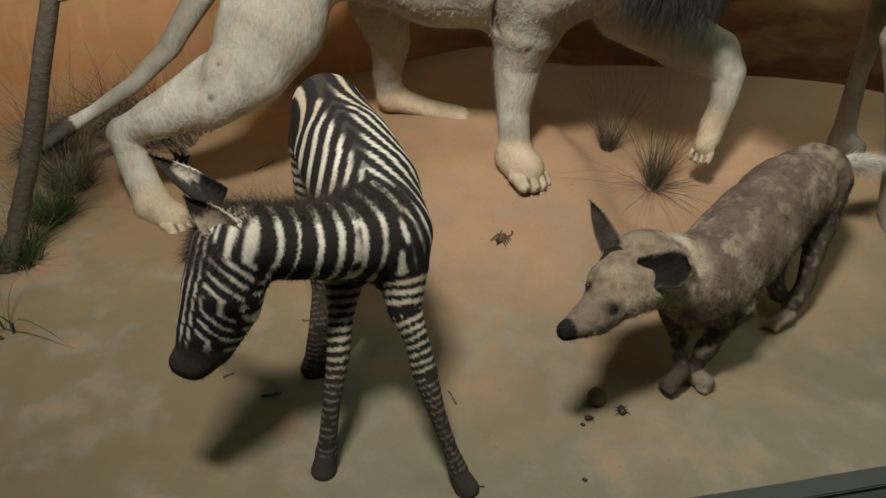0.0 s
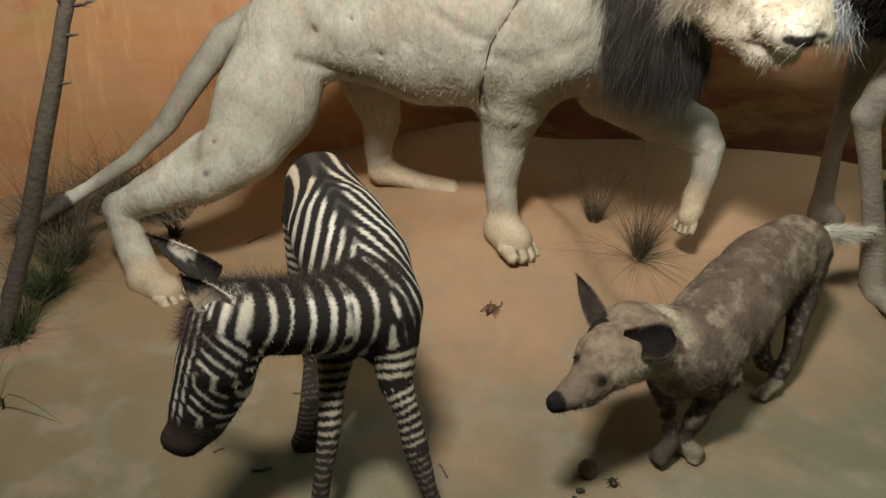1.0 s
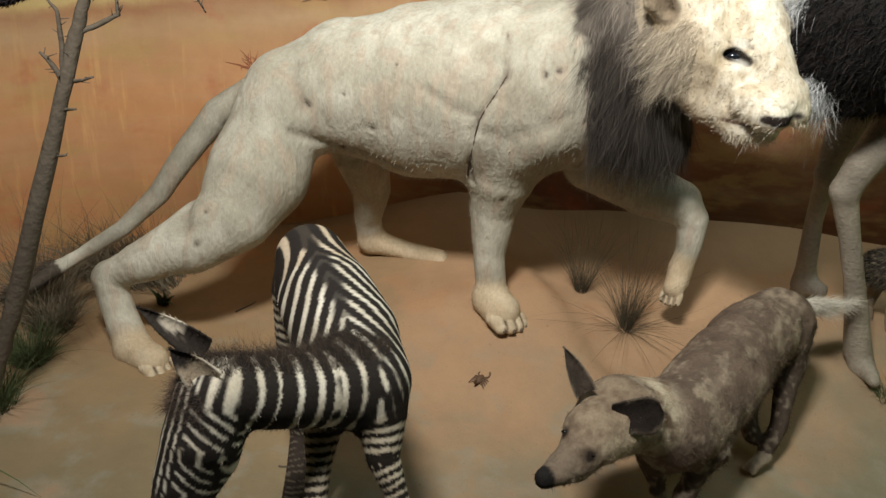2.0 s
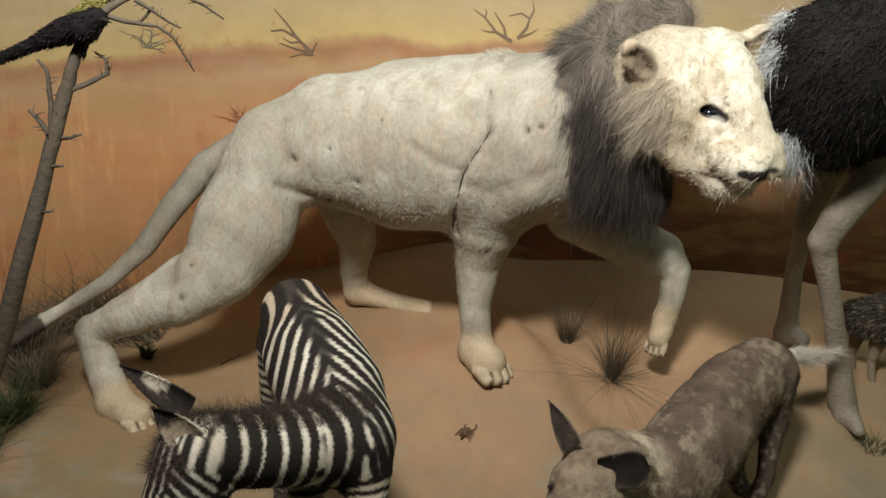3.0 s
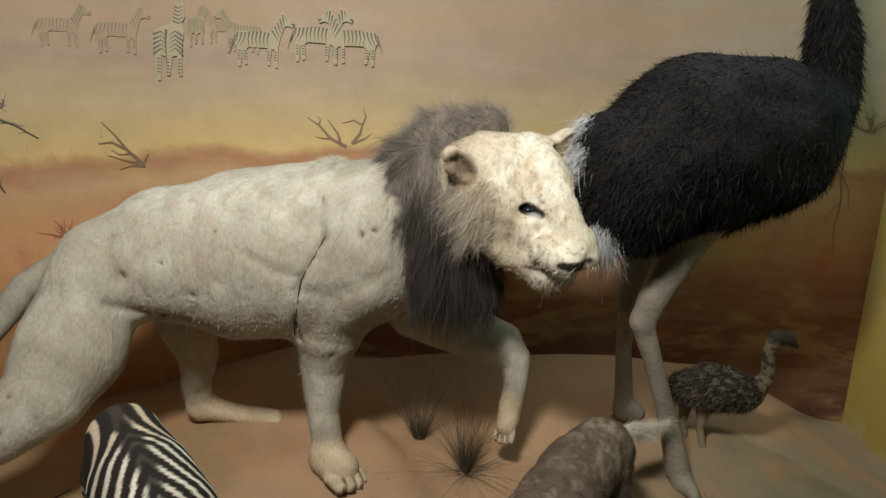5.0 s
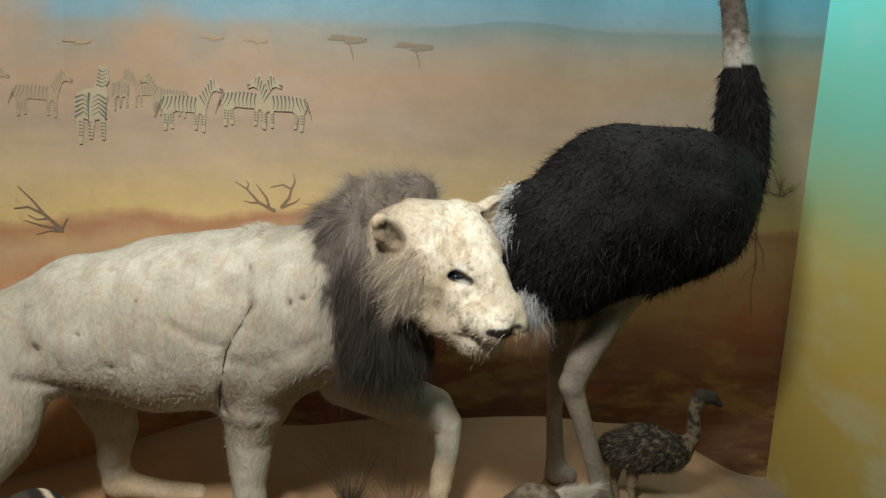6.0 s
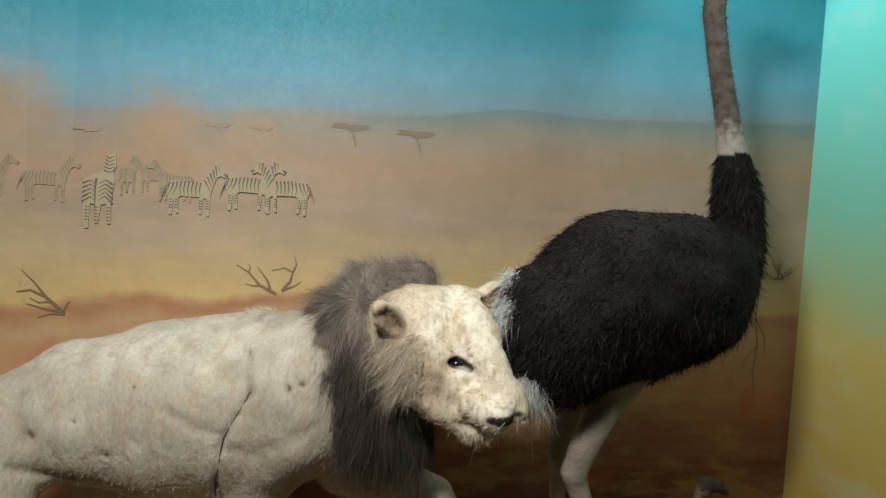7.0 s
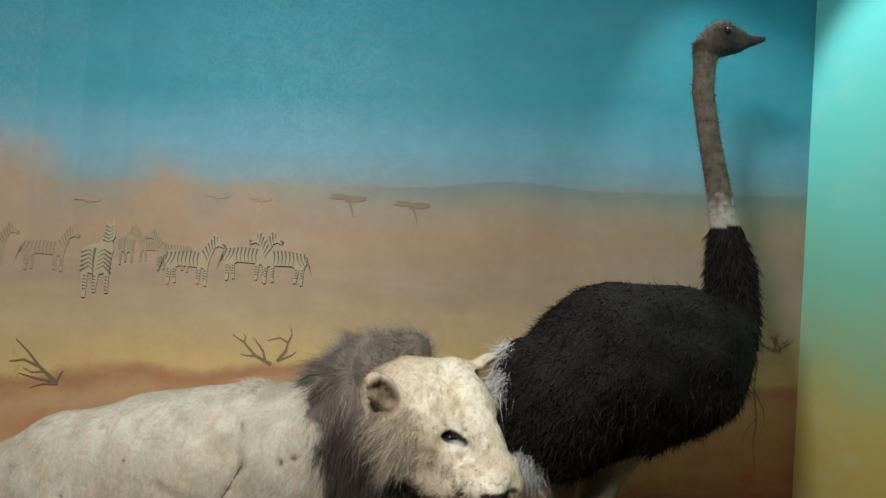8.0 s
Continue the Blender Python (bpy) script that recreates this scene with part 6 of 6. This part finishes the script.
def thorn_tree():
    trunk = [(-0.977, 1.980, 0.368, 0.025), (-0.911, 2.000, 0.532, 0.023), (-0.864, 2.040, 0.687, 0.022), (-0.792, 2.080, 0.930, 0.018), (-0.757, 2.120, 1.082, 0.017), (-0.732, 2.130, 1.158, 0.014), (-0.712, 2.150, 1.225, 0.011), (-0.663, 2.180, 1.284, 0.010), (-0.623, 2.240, 1.322, 0.009), (-0.563, 2.320, 1.365, 0.009)]
    twig_a = [(-0.748, 2.120, 1.089, 0.008), (-0.715, 2.140, 1.103, 0.007), (-0.665, 2.160, 1.133, 0.006), (-0.665, 2.160, 1.167, 0.004), (-0.686, 2.150, 1.183, 0.003)]
    twig_b = [(-0.785, 2.090, 0.957, 0.008), (-0.792, 2.080, 0.995, 0.007), (-0.815, 2.080, 1.025, 0.006), (-0.834, 2.080, 1.040, 0.003)]
    twig_c = [(-0.787, 2.090, 0.972, 0.008), (-0.785, 2.100, 1.068, 0.007), (-0.785, 2.100, 1.137, 0.005), (-0.807, 2.100, 1.162, 0.003)]
    twig_d = [(-0.665, 2.180, 1.267, 0.006), (-0.619, 2.200, 1.256, 0.006), (-0.568, 2.240, 1.247, 0.004), (-0.539, 2.260, 1.223, 0.004), (-0.519, 2.280, 1.173, 0.003), (-0.508, 2.300, 1.135, 0.002)]
    twig_e = [(-0.624, 2.240, 1.307, 0.006), (-0.578, 2.260, 1.275, 0.004), (-0.557, 2.280, 1.255, 0.003), (-0.538, 2.300, 1.241, 0.002)]
    twig_f = [(-0.580, 2.300, 1.345, 0.006), (-0.550, 2.340, 1.318, 0.004), (-0.517, 2.380, 1.298, 0.004), (-0.478, 2.420, 1.261, 0.002)]
    twig_g = [(-0.572, 2.300, 1.354, 0.004), (-0.549, 2.340, 1.335, 0.004), (-0.533, 2.360, 1.344, 0.004), (-0.529, 2.360, 1.361, 0.003)]
    twig_h = [(-0.642, 2.220, 1.307, 0.008), (-0.626, 2.220, 1.354, 0.007), (-0.622, 2.240, 1.407, 0.006)]
    twig_i = [(-0.589, 2.260, 1.291, 0.004), (-0.617, 2.260, 1.261, 0.004), (-0.634, 2.260, 1.246, 0.003)]
    twig_j = [(-0.596, 2.300, 1.348, 0.006), (-0.598, 2.300, 1.395, 0.004), (-0.552, 2.300, 1.423, 0.003)]
    twig_k = [(-0.804, 2.080, 0.900, 0.006), (-0.741, 2.060, 0.915, 0.003)]
    twig_l = [(-0.819, 2.060, 0.785, 0.004), (-0.779, 2.050, 0.796, 0.003)]
    twig_m = [(-0.771, 2.100, 0.971, 0.006), (-0.725, 2.080, 0.983, 0.004), (-0.696, 2.080, 0.994, 0.003)]
    trunk_low = [(-1.119, 1.940, -0.020, 0.030), (-1.069, 1.985, 0.124, 0.027), (-1.001, 2.010, 0.306, 0.025)]
    tree = tagged(new("dead_tree"), "bare grey dead tree with thorny twigs, in sand", "tree")
    rng = random.Random(2)

    def limb(name, nodes, parent, label=""):
        pts = []
        for a, b in zip(nodes[:-1], nodes[1:]):
            for k in range(4):
                u = k / 4
                j = [rng.uniform(-1, 1) * a[3] * 0.12 for _ in range(3)]
                pts.append(tuple(a[i] + (b[i] - a[i]) * u + j[i] for i in range(3)) + ((a[3] + (b[3] - a[3]) * u) * rng.uniform(0.94, 1.06),))
        pts.append(nodes[-1])
        v, f = tube_path(pts, 8 if nodes[0][3] > 0.012 else 5)
        for k in range(1, len(pts) - 1):
            if rng.random() < 0.55:
                p = pts[k]
                d = Vector((rng.uniform(-1, 1), rng.uniform(-0.6, 0.6), rng.uniform(-0.3, 1))).normalized()
                n = rng.uniform(0.012, 0.03)
                tv, tf = tube_path([(*p[:3], max(0.0016, p[3] * 0.35)), (*(Vector(p[:3]) + d * n), 0.0007)], 4)
                f += [tuple(i + len(v) for i in q) for q in tf]
                v += tv
        return mesh_object(name, v, f, [BARK], parent)

    limb("trunk", trunk_low + trunk[2:], tree)
    for t in (twig_a, twig_b, twig_c, twig_d, twig_e, twig_f, twig_g, twig_h, twig_i, twig_j, twig_k, twig_l, twig_m):
        limb("twig", t, tree)
    return tree


thorn_tree()


def tuft(name, x, y, count, height, spread, material, seed, label, lean=(0, 0), wide=0.0025, base=0.02, sag=0.35):
    """A clump of grass blades out of one root."""
    rng = np.random.default_rng(seed)
    a = rng.uniform(0, 2 * math.pi, count)
    rad = base * np.sqrt(rng.random(count))
    roots = np.stack([x + rad * np.cos(a), y + rad * np.sin(a), np.full(count, ground(x, y) - 0.006)], 1)
    b = a + rng.normal(size=count) * 0.6
    out = spread * rng.random(count) ** 0.7
    ways = np.stack([np.cos(b) * out + lean[0], np.sin(b) * out + lean[1], np.ones(count)], 1)
    v, q, _ = strands(roots, ways, height * rng.uniform(0.4, 1.0, count), wide * rng.uniform(0.6, 1.3, count), sag, rng, 5, 0.22)
    return tagged(mesh_object(name, v, q, [material]), label, "grass", "grass tufts")


tuft("grass_tuft", -1.15, 2.22, 520, 0.22, 0.8, GREEN_GRASS, 1, "low green grass tuft beside the dead tree", base=0.05)
tuft("grass_tuft", -1.22, 2.42, 520, 0.36, 0.75, DRY_GRASS, 2, "grey dry grass clump behind the dead tree", base=0.06)
tuft("grass_tuft", -1.40, 2.62, 420, 0.46, 0.7, DRY_GRASS, 3, "tall dry grass clump against the mural", base=0.09, lean=(0.1, 0))
tuft("grass_tuft", -1.09, 1.99, 320, 0.30, 0.6, GREEN_GRASS, 4, "green grass at the foot of the tree", base=0.05)
tuft("grass_tuft", -0.93, 1.72, 9, 0.36, 0.5, GREEN_GRASS, 5, "a few long bent green grass blades", wide=0.006, sag=0.6)
tuft("grass_tuft", 0.72, 2.88, 190, 0.62, 0.50, DARK_GRASS, 6, "dark wiry grass tuft on the sand bank", lean=(0.0, 0.10), wide=0.0013)
tuft("grass_tuft", 0.72, 2.87, 110, 0.42, 2.6, DARK_GRASS, 16, "flattened wiry blades round the grass tuft", wide=0.0014, sag=0.45)
tuft("grass_tuft", 0.55, 3.04, 190, 0.56, 0.55, DARK_GRASS, 7, "dark wiry grass tuft on the sand bank", lean=(-0.05, 0.10), wide=0.0014)
tuft("grass_tuft", 1.54, 2.70, 90, 0.12, 0.9, GREEN_GRASS, 8, "small grey-green tuft at the ostrich foot", base=0.03)
tuft("grass_tuft", -0.97, 2.70, 14, 0.12, 0.30, GREEN_GRASS, 9, "tiny dark green sprig on the sand", wide=0.022, base=0.012)


def brush_heap():
    rng = np.random.default_rng(21)
    n = 560
    roots = np.stack([rng.uniform(-1.38, -0.98, n), rng.uniform(2.75, 2.98, n), np.zeros(n)], 1)
    roots[:, 2] = sand_height(roots[:, 0], roots[:, 1])
    ways = np.stack([rng.normal(size=n) * 0.5 - 0.55, rng.normal(size=n) * 0.3, np.full(n, 0.8)], 1)
    v, q, _ = strands(roots, ways, rng.uniform(0.12, 0.34, n), rng.uniform(0.003, 0.007, n), 0.3, rng, 5, 0.25)
    tagged(mesh_object("dry_brush", v, q, [DRY_GRASS]), "heap of dry grey brush at the foot of the mural", "brush")


brush_heap()

SHELL = plain("dark_beetle_shell", (0.035, 0.026, 0.018), 0.45, 80, 0.4, 0.3, 0.002, 0.4)
SCORPION_BROWN = plain("scorpion_brown", (0.13, 0.075, 0.045), 0.5, 90, 0.4, 0.3, 0.002, 0.4)
DUNG = plain("dung", (0.12, 0.085, 0.05), 0.95, 70, 0.5, 0.8, 0.005, 0.1)


def scorpion(x, y, turn):
    z = ground(x, y)
    m = Mount()
    chains = {"body": ([(-0.022, 0, 0.006, 0.005), (-0.006, 0, 0.008, 0.009), (0.014, 0, 0.008, 0.008)], 0.004), "tail": ([(-0.022, 0, 0.006, 0.004), (-0.036, 0, 0.012, 0.0035), (-0.040, 0, 0.024, 0.003), (-0.030, 0, 0.030, 0.003)], 0.003)}
    for s in (-1, 1):
        chains["arm%d" % s] = ([(0.012, s * 0.006, 0.008, 0.003), (0.024, s * 0.018, 0.008, 0.003), (0.036, s * 0.018, 0.008, 0.003), (0.048, s * 0.012, 0.008, 0.005), (0.056, s * 0.008, 0.008, 0.002)], 0.002)
        for k in range(4):
            u = 0.010 - 0.008 * k
            chains["leg%d%d" % (s, k)] = ([(u, s * 0.006, 0.007, 0.0022), (u - 0.002 * k, s * 0.018, 0.010, 0.002), (u - 0.004 * k, s * 0.026, 0.002, 0.0018)], 0.002)
    v, q = fused(chains, 0.0017, 0.003)
    c, s = math.cos(turn), math.sin(turn)
    v = v @ np.array(((c, s, 0), (-s, c, 0), (0, 0, 1))) + np.array((x, y, z))
    return tagged(mesh_object("scorpion_specimen", v, q, [SCORPION_BROWN]), "small brown scorpion specimen lying on the sand", "specimen")


def beetle(x, y, r, turn):
    z = ground(x, y)
    chains = {"body": ([(-r * 0.5, 0, r * 0.45, r * 0.62), (r * 0.25, 0, r * 0.45, r * 0.55)], r * 0.2), "head": ([(r * 0.8, 0, r * 0.35, r * 0.3), (r * 0.95, 0, r * 0.35, r * 0.2)], r * 0.1)}
    for s in (-1, 1):
        for k in (-1, 0, 1):
            chains["leg%d%d" % (s, k)] = ([(k * r * 0.4, s * r * 0.5, r * 0.4, r * 0.11), (k * r * 0.75, s * r * 1.0, r * 0.4, r * 0.09), (k * r * 0.95, s * r * 1.3, r * 0.08, r * 0.08)], r * 0.08)
    v, q = fused(chains, r * 0.14, r * 0.1)
    c, s = math.cos(turn), math.sin(turn)
    v = v @ np.array(((c, s, 0), (-s, c, 0), (0, 0, 1))) + np.array((x, y, z))
    return tagged(mesh_object("beetle_specimen", v, q, [SHELL]), "dark dung beetle specimen on the sand", "specimen", "dung beetles")


scorpion(0.262, 2.49, 1.25)
beetle(0.667, 1.878, 0.015, 1.9)
beetle(0.592, 1.835, 0.011, 0.4)
beetle(0.578, 1.812, 0.006, 2.6)
beetle(0.595, 1.645, 0.006, 2.6)


def dung_ball(x, y, r):
    bm = bmesh.new()
    bmesh.ops.create_icosphere(bm, subdivisions=4, radius=r)
    for v in bm.verts:
        v.co *= 1 + 0.10 * noise.noise(v.co * 70) + 0.05 * noise.noise(v.co * 190)
        v.co += Vector((x, y, ground(x, y) + r * 0.85))
    return tagged(part("dung_ball", bm, DUNG, smooth=True), "round brown dung ball beside the beetles", "dung ball")


dung_ball(0.604, 1.895, 0.024)


def stick(x, y, n, turn, seed):
    r = random.Random(seed)
    pts = []
    for k in range(5):
        u = k / 4 - 0.5
        px, py = x + math.cos(turn) * n * u + r.uniform(-1, 1) * n * 0.05, y + math.sin(turn) * n * u + r.uniform(-1, 1) * n * 0.05
        pts.append((px, py, ground(px, py) + 0.003, 0.003 * (1 - 0.5 * k / 4)))
    v, f = tube_path(pts, 5)
    return tagged(mesh_object("twig_litter", v, f, [BARK]), "thin brown twig lying on the sand", "twig", "twigs on the sand")


for i, (x, y, n, turn) in enumerate(((-0.66, 2.74, 0.09, 1.0), (0.255, 1.81, 0.05, 2.2), (-0.19, 1.98, 0.04, 0.2), (-0.17, 1.69, 0.05, 0.5), (0.02, 1.36, 0.05, 1.4), (0.36, 1.56, 0.04, 0.3), (-0.30, 1.72, 0.03, 0.8))):
    stick(x, y, n, turn, i)

# ---- small mounted birds in the tree ----


def bird(name, chains, shade, label, seed, count, way, tones, cell=0.005):
    rng = np.random.default_rng(seed)
    v, q = fused(chains, cell, 0.012)
    nrm = skin_normals(v, q)
    which, part_way, _, _ = nearest(v, chains)
    col = shade(v, which, part_way)
    m = Mount()
    m.add(v, q, col)
    pick = rng.choice(len(v), count)
    hv, hq, of = strands(v[pick], nrm[pick] * 0.25 + np.array(way) + rng.normal(size=(count, 3)) * 0.2, rng.uniform(0.006, 0.014, count), rng.uniform(0.0015, 0.004, count), 0.1, rng, 2)
    m.add(hv, hq, (col[pick] * rng.uniform(*tones, (count, 1)))[of], 0)
    return m, label, name


def black_bird():
    body = [(-0.651, 2.120, 1.268, 0.024), (-0.686, 2.120, 1.245, 0.036), (-0.739, 2.120, 1.232, 0.030), (-0.827, 2.120, 1.194, 0.016), (-0.926, 2.120, 1.151, 0.013), (-0.976, 2.120, 1.132, 0.008)]
    leg = [(-0.689, 2.120, 1.216, 0.012), (-0.704, 2.130, 1.174, 0.005)]
    chains = {"body": (body, None), "leg": (leg, 0.008)}
    m, label, name = bird("black_bird_mount", chains, lambda v, w, u: np.tile((0.014, 0.012, 0.013), (len(v), 1)), "mounted black bird perched on the dead tree", 31, 1800, (-0.8, 0, -0.35), (0.6, 2.2))
    x, y, z, r = body[0]
    m.add(*tube_path([(x + 0.012, y - 0.006, z, 0.009), (x + 0.045, y - 0.014, z - 0.006, 0.001)], 6), (0.03, 0.028, 0.026))
    m.finish(name, [PLUMAGE, GLASS_EYE], label, "mounted bird", "mounted birds in the tree")


def yellow_bird():
    body = [(-0.684, 2.240, 1.312, 0.013), (-0.704, 2.240, 1.300, 0.021), (-0.737, 2.240, 1.281, 0.023), (-0.799, 2.240, 1.253, 0.013)]
    m, label, name = bird("yellow_bird_mount", {"body": (body, None)}, lambda v, w, u: blend((0.30, 0.27, 0.09), (0.04, 0.035, 0.025), smooth01(u, 0.16, 0.05)), "small mounted olive-yellow bird on the dead tree", 33, 900, (-0.7, 0, -0.4), (0.7, 1.3))
    m.finish(name, [PLUMAGE, GLASS_EYE], label, "mounted bird", "mounted birds in the tree")


def green_bird():
    body = [(-0.607, 2.300, 1.507, 0.020), (-0.596, 2.300, 1.462, 0.034), (-0.579, 2.300, 1.415, 0.024), (-0.562, 2.300, 1.378, 0.007)]
    wing = [(-0.607, 2.270, 1.465, 0.024), (-0.645, 2.260, 1.432, 0.018), (-0.678, 2.260, 1.396, 0.004)]
    legs = [(-0.589, 2.300, 1.406, 0.007), (-0.586, 2.300, 1.368, 0.004)]
    chains = {"body": (body, None), "wing": (wing, 0.008), "legs": (legs, 0.006)}

    def shade(v, w, u):
        c = blend((0.075, 0.105, 0.035), (0.17, 0.125, 0.06), smooth01(u, 0.3, 0.7))
        c[w == "wing"] = blend((0.03, 0.13, 0.09), (0.018, 0.09, 0.08), grid_noise(v[w == "wing"], 60, 2))
        c[w == "legs"] = (0.06, 0.05, 0.04)
        return blend(c, (0.03, 0.028, 0.025), ((w == "body") & (u < 0.12)) * 1.0)

    m, label, name = bird("green_bird_mount", chains, shade, "mounted bird with green wing and tan breast on a twig", 35, 1600, (-0.1, 0, -0.8), (0.7, 1.3))
    m.finish(name, [PLUMAGE, GLASS_EYE], label, "mounted bird", "mounted birds in the tree")


black_bird()
yellow_bird()
green_bird()
